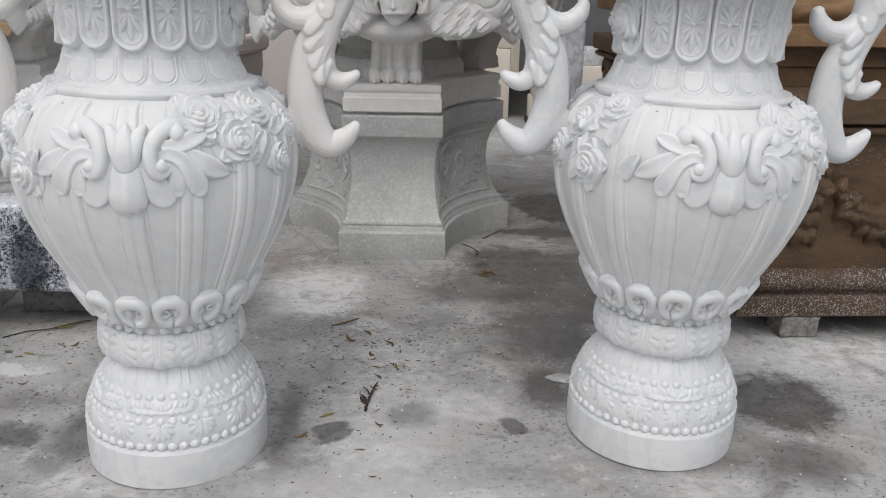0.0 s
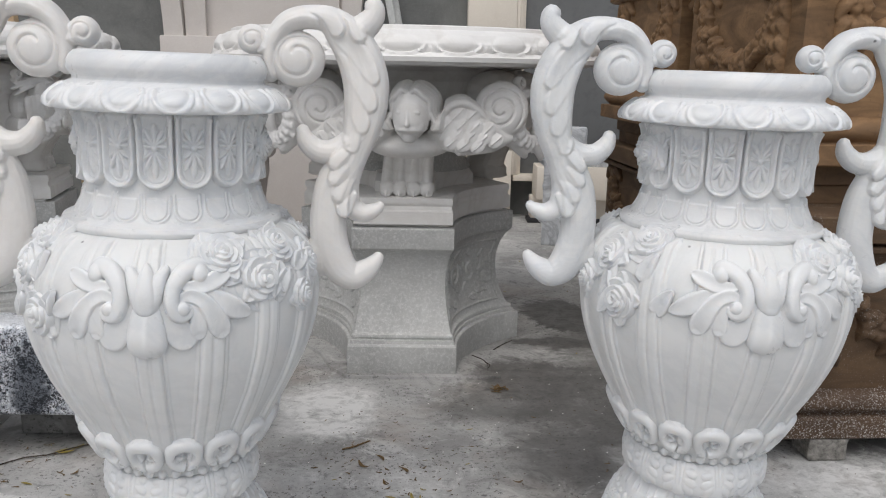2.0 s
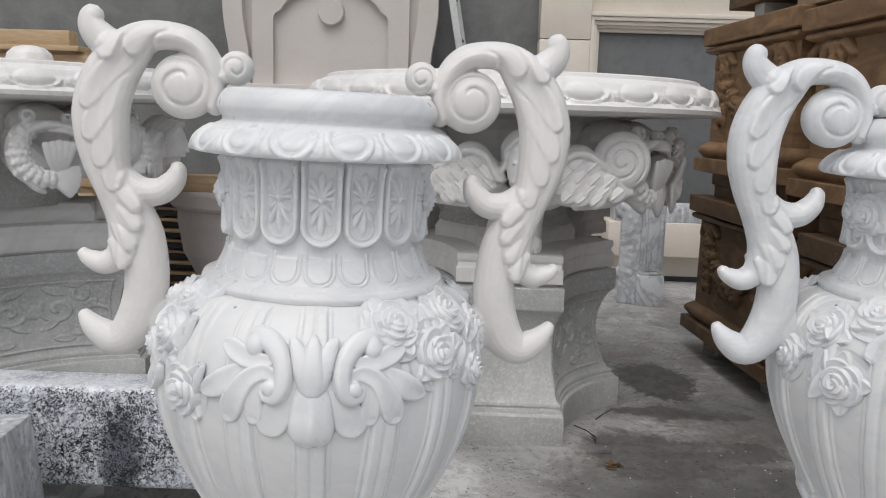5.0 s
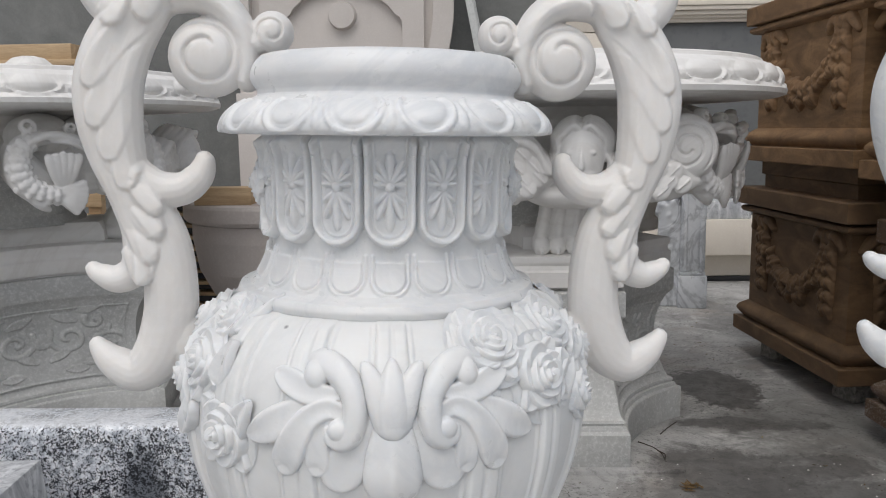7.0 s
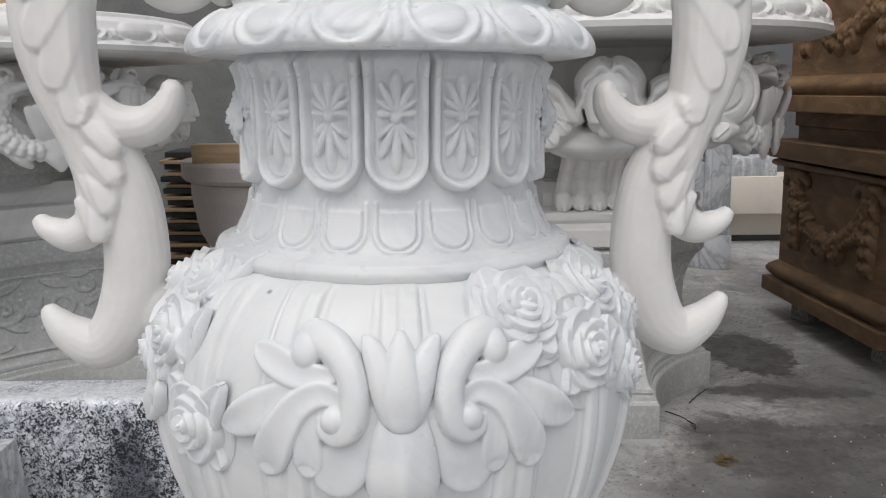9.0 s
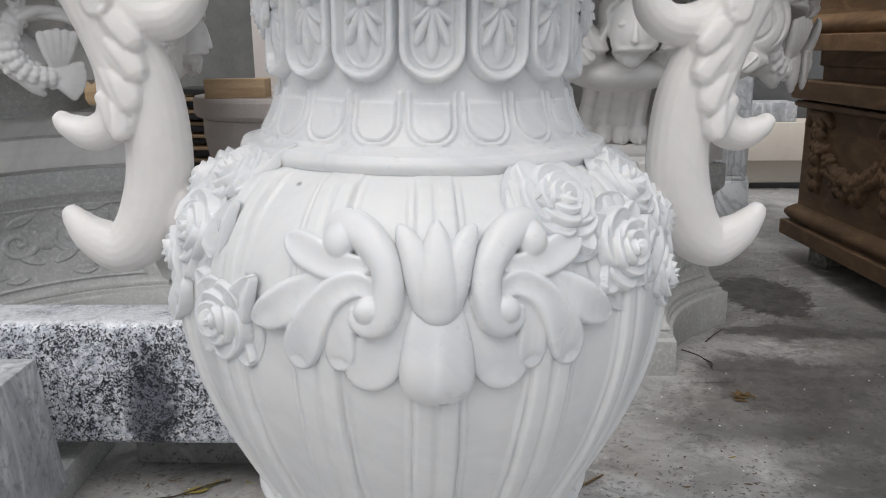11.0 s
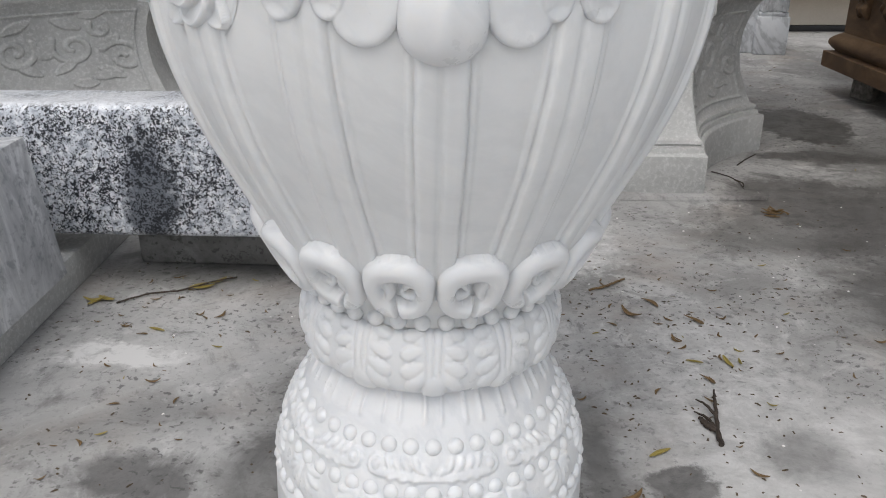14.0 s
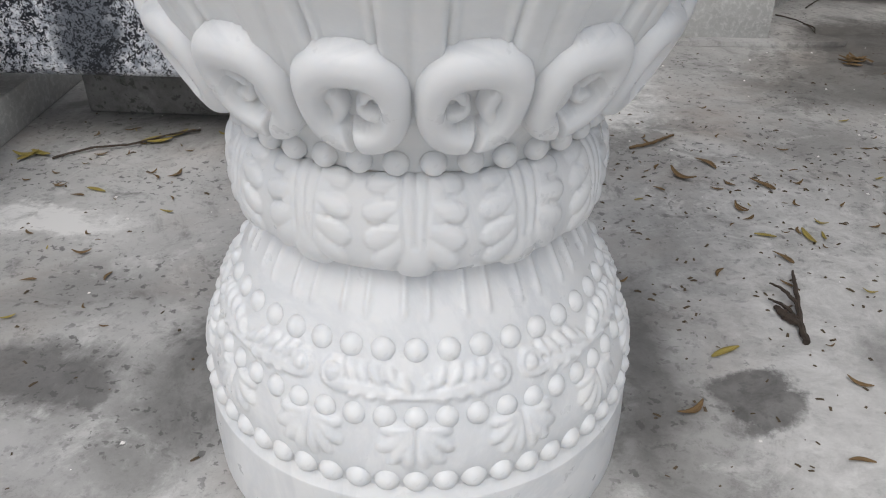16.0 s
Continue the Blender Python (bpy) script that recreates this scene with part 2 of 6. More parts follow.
def concrete_mat():
    m, nt, b = material("stained_concrete", 0.75)
    v = coords(nt)
    big = noise_tex(nt, v, 1.5, 10, 0.64, 0.7)
    mid = noise_tex(nt, v, 5.5, 10, 0.72, 0.9)
    fine = noise_tex(nt, v, 34, 8, 0.78, 0.3)
    grit = noise_tex(nt, v, 210, 4, 0.75)
    warm = noise_tex(nt, v, 2.7, 6, 0.6, 0.3)
    pits = noise_tex(nt, v, 15, 7, 0.72, 0.4)
    col = ramp(nt, big, [(0.34, (0.225, 0.221, 0.213)), (0.48, (0.345, 0.341, 0.332)), (0.62, (0.46, 0.457, 0.447))])
    col = mix(nt, ramp(nt, mid, [(0.55, grey(0)), (0.62, grey(0.7))]), col, (0.54, 0.536, 0.525))
    col = mix(nt, ramp(nt, mid, [(0.34, grey(0.75)), (0.46, grey(0))]), col, (0.165, 0.161, 0.155))
    col = mix(nt, ramp(nt, warm, [(0.52, grey(0)), (0.70, grey(0.55))]), col, (0.335, 0.285, 0.245))
    col = mix(nt, ramp(nt, pits, [(0.57, grey(0)), (0.66, grey(0.6))]), col, (0.14, 0.137, 0.133))
    col = mix(nt, ramp(nt, fine, [(0.56, grey(0)), (0.68, grey(0.6))]), col, (0.15, 0.145, 0.14))
    col = mix(nt, ramp(nt, fine, [(0.30, grey(0.55)), (0.42, grey(0))]), col, (0.58, 0.575, 0.56))
    col = mix(nt, ramp(nt, grit, [(0.60, grey(0)), (0.72, grey(0.45))]), col, (0.13, 0.125, 0.12))
    speck = noise_tex(nt, v, 75, 3, 0.6, 0.3)
    groups = noise_tex(nt, v, 6.5, 4, 0.6, 0.5)
    col = mix(nt, math_node(nt, "MULTIPLY", ramp(nt, speck, [(0.58, grey(0)), (0.63, grey(0.85))]), ramp(nt, groups, [(0.44, grey(0.25)), (0.56, grey(1))])), col, (0.125, 0.122, 0.12))
    # smooth pale screed, spilled stone dust plus an added bounce patch, damp patches with painted contact shade, each
    # with its own outline
    wet_shade_total = None
    pos = nt.nodes.new("ShaderNodeTexCoord").outputs["Object"]
    wob = node(nt, "ShaderNodeTexNoise", Scale=9.0, Detail=9.0, Roughness=0.62)
    nt.links.new(pos, wob.inputs["Vector"])
    off = nt.nodes.new("ShaderNodeVectorMath")
    off.operation = "MULTIPLY_ADD"
    nt.links.new(wob.outputs["Color"], off.inputs[0])
    off.inputs[1].default_value, off.inputs[2].default_value = (0.13, 0.13, 0), (-0.065, -0.065, 0)
    add = nt.nodes.new("ShaderNodeVectorMath")
    nt.links.new(pos, add.inputs[0])
    nt.links.new(off.outputs[0], add.inputs[1])

    ragged = math_node(nt, "ADD", math_node(nt, "MULTIPLY", math_node(nt, "SUBTRACT", mid, 0.5), 0.8), math_node(nt, "MULTIPLY", math_node(nt, "SUBTRACT", fine, 0.5), 0.9))

    def blot(x, y, rx, ry, soft):
        mp = nt.nodes.new("ShaderNodeMapping")
        mp.vector_type = "TEXTURE"
        mp.inputs["Location"].default_value, mp.inputs["Scale"].default_value = (x, y, 0), (rx, ry, 50)
        nt.links.new(add.outputs[0], mp.inputs[0])
        ln = nt.nodes.new("ShaderNodeVectorMath")
        ln.operation = "LENGTH"
        nt.links.new(mp.outputs[0], ln.inputs[0])
        return ramp(nt, math_node(nt, "ADD", ln.outputs["Value"], ragged), [(max(0.0, 1 - soft), grey(1)), (1.0, grey(0))])

    speckle = ramp(nt, noise_tex(nt, coords(nt, 1.0, (0.8, 1.0, 1.0)), 24, 10, 0.74, 0.5), [(0.40, grey(0.20)), (0.60, grey(1.0))])
    for x, y, rx, ry, soft, amount in SCREED:
        col = mix(nt, math_node(nt, "MULTIPLY", blot(x, y, rx, ry, soft), amount), col, (0.46, 0.457, 0.45))
    for x, y, rx, ry, soft, amount in DUST_AND_BOUNCE:
        f = math_node(nt, "MULTIPLY", blot(x, y, rx, ry, soft), ramp(nt, mid, [(0.35, grey(0.35 * amount)), (0.58, grey(amount))]))
        f = math_node(nt, "MULTIPLY", f, speckle)
        col = mix(nt, f, col, (0.66, 0.655, 0.64))
    for x, y, rx, ry, soft, amount in WET_SHADE:
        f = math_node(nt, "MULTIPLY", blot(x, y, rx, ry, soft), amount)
        wet_shade_total = f if wet_shade_total is None else math_node(nt, "MAXIMUM", wet_shade_total, f)
    wet_shade_total = math_node(nt, "MULTIPLY", wet_shade_total, ramp(nt, pits, [(0.36, grey(1)), (0.60, grey(0.74))]))
    col = mix(nt, wet_shade_total, col, (0.075, 0.072, 0.069))
    nt.links.new(col, b.inputs["Base Color"])
    nt.links.new(ramp(nt, wet_shade_total, [(0.0, grey(0.75)), (0.8, grey(0.48))]), b.inputs["Roughness"])
    bump(nt, b, math_node(nt, "ADD", fine, grit), 0.16, 0.002)
    return m


# damp patches with contact shade painted beside the left urn's foot, screed and dust, as (x, y, half width, half depth,
# softness, amount)
# the narrow patch at (-0.38, 1.80) paints the foot's contact shade with damp
WET_SHADE = [(-0.262, 1.768, 0.062, 0.060, 0.25, 0.9), (0.20, 1.82, 0.046, 0.042, 0.3, 0.85), (-0.985, 1.705, 0.030, 0.028, 0.35, 0.8), (-1.05, 1.735, 0.12, 0.075, 0.4, 0.85), (-0.38, 1.80, 0.060, 0.24, 0.6, 0.8), (-0.88, 1.72, 0.09, 0.20, 0.6, 0.7), (-1.08, 1.90, 0.12, 0.09, 0.7, 0.45),
       (-0.07, 1.87, 0.09, 0.09, 0.6, 0.55), (0.55, 3.86, 0.19, 0.27, 0.15, 1.0), (0.48, 3.46, 0.24, 0.06, 0.3, 0.95), (0.80, 3.35, 0.60, 0.50, 0.6, 0.6), (0.66, 3.42, 0.26, 0.07, 0.3, 0.95), (0.62, 3.06, 0.30, 0.14, 0.4, 0.9),
       (0.95, 1.95, 0.17, 0.19, 0.3, 0.95), (0.88, 1.66, 0.18, 0.12, 0.6, 0.7), (0.56, 2.72, 0.48, 0.36, 0.4, 0.85), (0.31, 2.02, 0.09, 0.15, 0.5, 0.85), (0.36, 2.42, 0.22, 0.32, 0.5, 0.85), (0.34, 2.98, 0.30, 0.28, 0.3, 0.95),
       # (-1.05, 2.55): darker floor and bearer under the granite beam
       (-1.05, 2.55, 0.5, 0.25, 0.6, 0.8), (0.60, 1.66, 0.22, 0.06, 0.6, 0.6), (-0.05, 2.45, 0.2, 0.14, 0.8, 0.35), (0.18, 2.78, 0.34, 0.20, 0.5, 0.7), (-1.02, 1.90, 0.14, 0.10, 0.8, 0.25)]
SCREED = [(-0.10, 1.78, 0.26, 0.34, 0.6, 0.65), (-0.18, 1.52, 0.4, 0.14, 0.6, 0.6), (-1.12, 1.60, 0.22, 0.07, 0.6, 0.55), (0.08, 1.90, 0.14, 0.10, 0.4, 0.5)]
# unseen pale patch at (-0.3, 0.45) is added to bounce light onto the bowls
DUST_AND_BOUNCE = [(-0.43, 2.71, 0.22, 0.26, 0.5, 1.9), (-0.40, 2.55, 0.18, 0.06, 0.5, 1.6), (1.24, 2.22, 0.50, 0.20, 0.5, 1.2), (-1.24, 2.07, 0.15, 0.060, 0.4, 2.0), (0.46, 3.29, 0.30, 0.13, 0.5, 1.0), (0.52, 3.08, 0.16, 0.04, 0.5, 0.8),
        (-0.14, 1.98, 0.22, 0.46, 0.8, 0.9), (0.09, 1.90, 0.13, 0.10, 0.4, 0.7), (-0.14, 1.66, 0.16, 0.10, 0.6, 0.8), (0.0, 1.40, 0.6, 0.22, 0.8, 0.7), (-0.3, 0.45, 2.0, 0.95, 0.5, 1.0), (0.62, 1.56, 0.14, 0.07, 0.5, 0.7), (-0.78, 1.52, 0.22, 0.12, 0.7, 0.7)]
CONCRETE = concrete_mat()


def plain(name, c1, c2, rough, scale, stretch=(1, 1, 1), relief=0.2):
    m, nt, b = material(name, rough)
    v = coords(nt, 1.0, stretch)
    n1 = noise_tex(nt, v, scale, 6, 0.65, 0.4)
    n2 = noise_tex(nt, v, scale * 9, 4, 0.6)
    col = ramp(nt, n1, [(0.3, c1), (0.7, c2)])
    col = mix(nt, ramp(nt, n2, [(0.5, grey(0)), (0.8, grey(0.4))]), col, tuple(x * 0.5 for x in c1))
    nt.links.new(col, b.inputs["Base Color"])
    bump(nt, b, n2, relief, 0.002)
    return m


WOOD = plain("raw_timber", (0.42, 0.29, 0.165), (0.60, 0.44, 0.27), 0.7, 5, (1, 8, 8))
DARK_GLASS = plain("grey_shutter", (0.115, 0.12, 0.122), (0.15, 0.155, 0.157), 0.45, 2)
ALUMINIUM = plain("worn_aluminium", (0.5, 0.51, 0.5), (0.62, 0.63, 0.62), 0.45, 8)
DARK_PAINT = plain("black_paint", (0.02, 0.02, 0.022), (0.035, 0.035, 0.037), 0.5, 8)
ROUGH_BLOCK = plain("rough_concrete_block", (0.10, 0.095, 0.088), (0.36, 0.34, 0.31), 0.9, 60, relief=0.9)
PALE_BLOCK = plain("pale_spacer_stone", (0.36, 0.35, 0.33), (0.52, 0.51, 0.49), 0.85, 30, relief=0.5)
TAN_STONE = plain("tan_sandstone", (0.33, 0.24, 0.15), (0.44, 0.33, 0.22), 0.8, 6)
LEAF_BROWN = plain("dry_leaf", (0.10, 0.062, 0.03), (0.23, 0.145, 0.06), 0.7, 60)
LEAF_YELLOW = plain("yellowed_leaf", (0.25, 0.19, 0.04), (0.36, 0.29, 0.08), 0.6, 60)
TWIG = plain("dead_twig", (0.035, 0.026, 0.02), (0.075, 0.055, 0.042), 0.85, 40)
SPECK = plain("plant_crumbs", (0.06, 0.045, 0.03), (0.15, 0.11, 0.07), 0.9, 60)


# ---- geometry helpers ----
def smoothstep(x, a, b):
    t = np.clip((x - a) / (b - a), 0, 1)
    return t * t * (3 - 2 * t)


def mesh_from(name, verts, faces):
    me = bpy.data.meshes.new(name)
    verts, faces = np.asarray(verts, np.float32), np.asarray(faces, np.int32)
    k = faces.shape[1]
    me.vertices.add(len(verts))
    me.vertices.foreach_set("co", verts.ravel())
    me.loops.add(faces.size)
    me.loops.foreach_set("vertex_index", faces.ravel())
    me.polygons.add(len(faces))
    me.polygons.foreach_set("loop_start", np.arange(0, faces.size, k, dtype=np.int32))
    me.polygons.foreach_set("use_smooth", np.ones(len(faces), bool))
    me.update(calc_edges=True)
    me.validate()
    return me


def grid_faces(n, m, wrap_m):
    """Quads of an n x m grid of points; wrap_m closes it round the second direction."""
    i, j = np.meshgrid(np.arange(n - 1), np.arange(m if wrap_m else m - 1), indexing="ij")
    j2 = (j + 1) % m
    return np.stack([i * m + j, i * m + j2, (i + 1) * m + j2, (i + 1) * m + j], -1).reshape(-1, 4)


def to_mesh(name, bm, sharp=None):
    me = bpy.data.meshes.new(name)
    bmesh.ops.recalc_face_normals(bm, faces=bm.faces[:])
    bm.to_mesh(me)
    bm.free()
    me.polygons.foreach_set("use_smooth", np.ones(len(me.polygons), bool))
    if sharp is not None:
        me.set_sharp_from_angle(angle=radians(sharp))
    return me


def part(name, shape, mat, parent=None, label="", sharp=35):
    """Links a bmesh or mesh as one object under a thing or part."""
    me = to_mesh(name, shape, sharp) if isinstance(shape, bmesh.types.BMesh) else shape
    if not me.materials:
        me.materials.append(mat)
    ob = new(name, me)
    ob.parent = parent
    return tagged(ob, label)


def thing(name, label, category, m=Matrix(), group="", kind=""):
    ob = new(name)
    ob.matrix_world = m
    return tagged(ob, label, category, group, kind)


def add_box(bm, x0, x1, y0, y1, z0, z1, bevel=0.0, seg=2):
    vs = [bm.verts.new((x, y, z)) for x in (x0, x1) for y in (y0, y1) for z in (z0, z1)]
    fs = [bm.faces.new([vs[i] for i in f]) for f in ((0, 1, 3, 2), (4, 6, 7, 5), (0, 4, 5, 1), (2, 3, 7, 6), (0, 2, 6, 4), (1, 5, 7, 3))]
    if bevel:
        es = list({e for f in fs for e in f.edges})
        bmesh.ops.bevel(bm, geom=es, offset=bevel, segments=seg, affect="EDGES", profile=0.5)


def box(x0, x1, y0, y1, z0, z1, bevel=0.004):
    bm = bmesh.new()
    add_box(bm, x0, x1, y0, y1, z0, z1, bevel)
    return bm


def add_ball(bm, centre, radii, rot=None, u=16, v=10):
    m = Matrix.Translation(centre) @ (rot or Matrix()) @ Matrix.Diagonal((*radii, 1))
    bmesh.ops.create_uvsphere(bm, u_segments=u, v_segments=v, radius=1, matrix=m)


def spline(pts, n):
    """A smooth curve through the points, at n even steps; further columns are carried along."""
    p = np.asarray(pts, float)
    k = np.arange(len(p))
    t = np.linspace(0, len(p) - 1, n)
    i = np.clip(t.astype(int), 0, len(p) - 2)
    f = (t - i)[:, None]
    pp = np.vstack([2 * p[0] - p[1], p, 2 * p[-1] - p[-2]])
    a, b_, c, d = pp[i], pp[i + 1], pp[i + 2], pp[i + 3]
    return 0.5 * (2 * b_ + (c - a) * f + (2 * a - 5 * b_ + 4 * c - d) * f ** 2 + (3 * b_ - a - 3 * c + d) * f ** 3)


def add_sweep(bm, rows, n=24, around=14, cup=0.0, to=None):
    """A swollen stalk along rows of (x, z, half width, half depth[, y]) in the x-z plane; cup hollows its front. to maps the points."""
    q = spline([(r[0], r[1], r[2], r[3], r[4] if len(r) > 4 else 0.0) for r in rows], n)
    d = np.gradient(q[:, :2], axis=0)
    d /= np.linalg.norm(d, axis=1)[:, None] + 1e-9
    ang = np.linspace(0, 2 * np.pi, around, endpoint=False)
    rings = []
    for (x, z, w, h, y), (dx, dz) in zip(q, d):
        w, h = max(w, 0.0006), max(h, 0.0006)
        ring = []
        for a in ang:
            s, c = np.cos(a), np.sin(a)
            hh = h * c * (1 - cup * np.exp(-(s / 0.45) ** 2) * (c > 0))
            ring.append((x - dz * w * s, y - hh, z + dx * w * s))
        rings.append(ring)
    for end, sign in ((0, -1), (-1, 1)):
        x, z, w, h, y = q[end]
        tip = (x + sign * d[end][0] * w * 0.7, y, z + sign * d[end][1] * w * 0.7)
        ring = [tuple(tip[k] + (p[k] - tip[k]) * 0.02 for k in range(3)) for p in rings[end]]
        half = [tuple(rings[end][j][k] * 0.72 + q[end][(0, 4, 1)[k]] * 0.28 + sign * (d[end][0], 0, d[end][1])[k] * w * 0.45 for k in range(3)) for j in range(around)]
        rings = [ring, half] + rings if end == 0 else rings + [half, ring]
    vs = [[bm.verts.new(to(p) if to else p) for p in ring] for ring in rings]
    for r0, r1 in zip(vs, vs[1:]):
        for j in range(around):
            bm.faces.new((r0[j], r0[(j + 1) % around], r1[(j + 1) % around], r1[j]))
    bm.faces.new(vs[0][::-1])
    bm.faces.new(vs[-1])


def fused(name, bm, voxel, smooth=3, factor=0.5):
    """Melts overlapping forms into one carved skin."""
    me = to_mesh(name + "_raw", bm)
    ob = new(name + "_raw", me)
    rm = ob.modifiers.new("melt", "REMESH")
    rm.mode, rm.voxel_size, rm.use_smooth_shade = "VOXEL", voxel, True
    if smooth:
        sm = ob.modifiers.new("soften", "SMOOTH")
        sm.iterations, sm.factor = smooth, factor
    dg = bpy.context.evaluated_depsgraph_get()
    dg.update()
    out = bpy.data.meshes.new_from_object(ob.evaluated_get(dg))
    out.name = name
    bpy.data.objects.remove(ob)
    bpy.data.meshes.remove(me)
    out.polygons.foreach_set("use_smooth", np.ones(len(out.polygons), bool))
    return out


def lathe(name, prof, n, relief=None, step=0.004):
    """A turned form from (r, z) corners; relief(theta, s, z) gives the height of the carving along the normal."""
    p = np.asarray(prof, float)
    seg = np.hypot(*np.diff(p, axis=0).T)
    s = np.concatenate([[0], np.cumsum(seg)])
    t = np.unique(np.concatenate([np.arange(0, s[-1], step), s]))
    r, z = np.interp(t, s, p[:, 0]), np.interp(t, s, p[:, 1])
    k = max(1, int(0.006 / step))
    nr, nz = np.gradient(z, t), -np.gradient(r, t)
    ln = np.hypot(nr, nz) + 1e-9
    th = np.linspace(0, 2 * np.pi, n, endpoint=False)
    T, Z = np.meshgrid(th, z)
    S = np.repeat(t[:, None], n, 1)
    H = relief(T, S, Z) if relief else np.zeros_like(T)
    R = r[:, None] + H * (nr / ln)[:, None]
    ZZ = z[:, None] + H * (nz / ln)[:, None]
    v = np.stack([R * np.sin(T), -R * np.cos(T), ZZ], -1).reshape(-1, 3)
    return mesh_from(name, v, grid_faces(len(t), n, True))


def smooth_profile(pts, n=10):
    return spline(pts, (len(pts) - 1) * n + 1)


def cell(theta, count, shift=0.0):
    """Angle within the repeat, from -0.5 to 0.5, where the repeat is centred on theta = 0."""
    u = theta / (2 * np.pi) * count + shift
    return u - np.round(u)


def petal(x, z, x0, z0, angle, length, width, power=0.5):
    """A rounded leaf blade from (x0, z0): 1 on its spine and 0 at its edge."""
    c, s = np.cos(angle), np.sin(angle)
    along, across = (x - x0) * s + (z - z0) * c, (x - x0) * c - (z - z0) * s
    q = ((along - length / 2) / (length / 2)) ** 2 + (across / (width / 2 * (0.45 + 0.55 * np.clip(along / length, 0, 1)))) ** 2
    return np.clip(1 - q, 0, 1) ** power


def field(X, Z, rows, kind="leaf", n=40):
    """Height of a carved blade along rows of (x, z, half width, height) over the points X, Z; -1 beside it."""
    best, high = np.full(X.shape, 9.0), np.zeros(X.shape)
    for x, z, w, h in spline(rows, n):
        q = np.hypot(X - x, Z - z) / max(w, 0.0008)
        near = q < best
        best, high = np.where(near, q, best), np.where(near, h, high)
    q = np.clip(best, 0, 1)
    form = np.sqrt(1 - q ** 6) * (0.70 + 0.30 * q ** 2) if kind == "leaf" else np.sqrt(1 - q ** 3)
    return np.where(best < 1, high * form, -1.0)


def spiral_cut(co, cx, cz, turns, depth, width):
    """Cuts a spiral line of (degrees, radius) round (cx, cz) into both flanks of a form in the x-z plane."""
    t = np.array(turns, float)
    dx, dz = co[:, 0] - cx, co[:, 2] - cz
    a, r = np.degrees(np.arctan2(dz, dx)), np.hypot(dx, dz)
    cut = np.zeros(len(co))
    for lap in range(-1, 3):
        b = a + 360 * lap
        inside = (b > t[0, 0]) & (b < t[-1, 0])
        fade = np.clip(np.minimum(b - t[0, 0], t[-1, 0] - b) / 40, 0, 1)
        cut = np.maximum(cut, np.where(inside, fade * np.exp(-((r - np.interp(b, t[:, 0], t[:, 1])) / width) ** 2), 0))
    return cut * depth


# ---- setting ----
def ground_sheet():
    bm = bmesh.new()
    xs = [-400, -40, -8, -4, -2, 0, 2, 4, 8, 40, 400]
    vs = [[bm.verts.new((x, y, 0)) for y in xs] for x in xs]
    for i in range(len(xs) - 1):
        for j in range(len(xs) - 1):
            bm.faces.new((vs[i][j], vs[i + 1][j], vs[i + 1][j + 1], vs[i][j + 1]))
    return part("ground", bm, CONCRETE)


tagged(ground_sheet(), "grey stained concrete yard floor with damp patches, painted contact shade and stone dust", "ground", kind="structure")


def back_wall():
    bm = bmesh.new()
    add_box(bm, -9, 0.20, 6.62, 6.9, 0, 4.6)
    add_box(bm, 0.20, 0.60, 6.60, 6.9, 0, 4.6)
    add_box(bm, 0.60, 2.5, 6.60, 6.9, 1.80, 4.6)
    add_box(bm, 0.60, 2.5, 6.60, 6.9, 0, 0.35)
    add_box(bm, 2.5, 9, 6.60, 6.9, 0, 4.6)
    w = part("wall_north", bm, RENDER_GREY)
    tagged(w, "grey rendered workshop wall behind the yard", "wall", kind="structure")
    for x0, x1 in ((0.165, 0.535), (2.45, 2.9)):
        bm = bmesh.new()
        z = 0.0
        for top in (0.55, 1.15, 1.755, 2.36, 2.96, 3.56, 4.6):
            add_box(bm, x0, x1, 6.40, 6.60, z, top - 0.006, 0.004)
            z = top
        p = part("trim_pier", bm, CREAM_STONE)
        tagged(p, "cream stone-clad pier with thin block joints", "wall pier", kind="structure")
    bm = bmesh.new()
    add_box(bm, 0.535, 2.45, 6.46, 6.60, 1.955, 3.4, 0.004)
    tagged(part("trim_lintel", bm, CREAM_STONE), "cream stone facing above the window", "wall", kind="structure")
    win = thing("window_1", "cream moulded window surround with a grey closed shutter", "window", kind="structure")
    frame_bm = bmesh.new()
    for k, (inset, y) in enumerate(((0.0, 6.41), (0.03, 6.43), (0.05, 6.455), (0.075, 6.48))):
        add_box(frame_bm, 0.537 + inset * 0.7, 0.537 + inset * 0.7 + 0.022, y, 6.60, 0.35, 1.895 - inset, 0.003)
        add_box(frame_bm, 0.537 + inset * 0.7, 2.45, y, 6.60, 1.895 - inset, 1.895 - inset + 0.028, 0.003)
    add_box(frame_bm, 0.537, 2.45, 6.40, 6.60, 1.925, 1.955, 0.003)
    part("window_frame", frame_bm, CREAM_STONE, win)
    part("shutter", box(0.60, 2.45, 6.52, 6.56, 0.35, 1.83), DARK_GLASS, win, "smooth dark grey shutter")
    part("window_sill", box(0.55, 2.45, 6.42, 6.60, 0.30, 0.35), CREAM_STONE, win)


back_wall()


# ---- the carved marble urn ----
N16 = 16
BOWL = smooth_profile([(0.145, 0.352), (0.151, 0.372), (0.165, 0.392), (0.183, 0.425), (0.202, 0.465), (0.228, 0.515), (0.250, 0.560), (0.269, 0.610),
                       (0.281, 0.655), (0.287, 0.70), (0.287, 0.745), (0.279, 0.785), (0.262, 0.820), (0.238, 0.846), (0.213, 0.862), (0.186, 0.872)], 6)
BOWL_R = 0.285


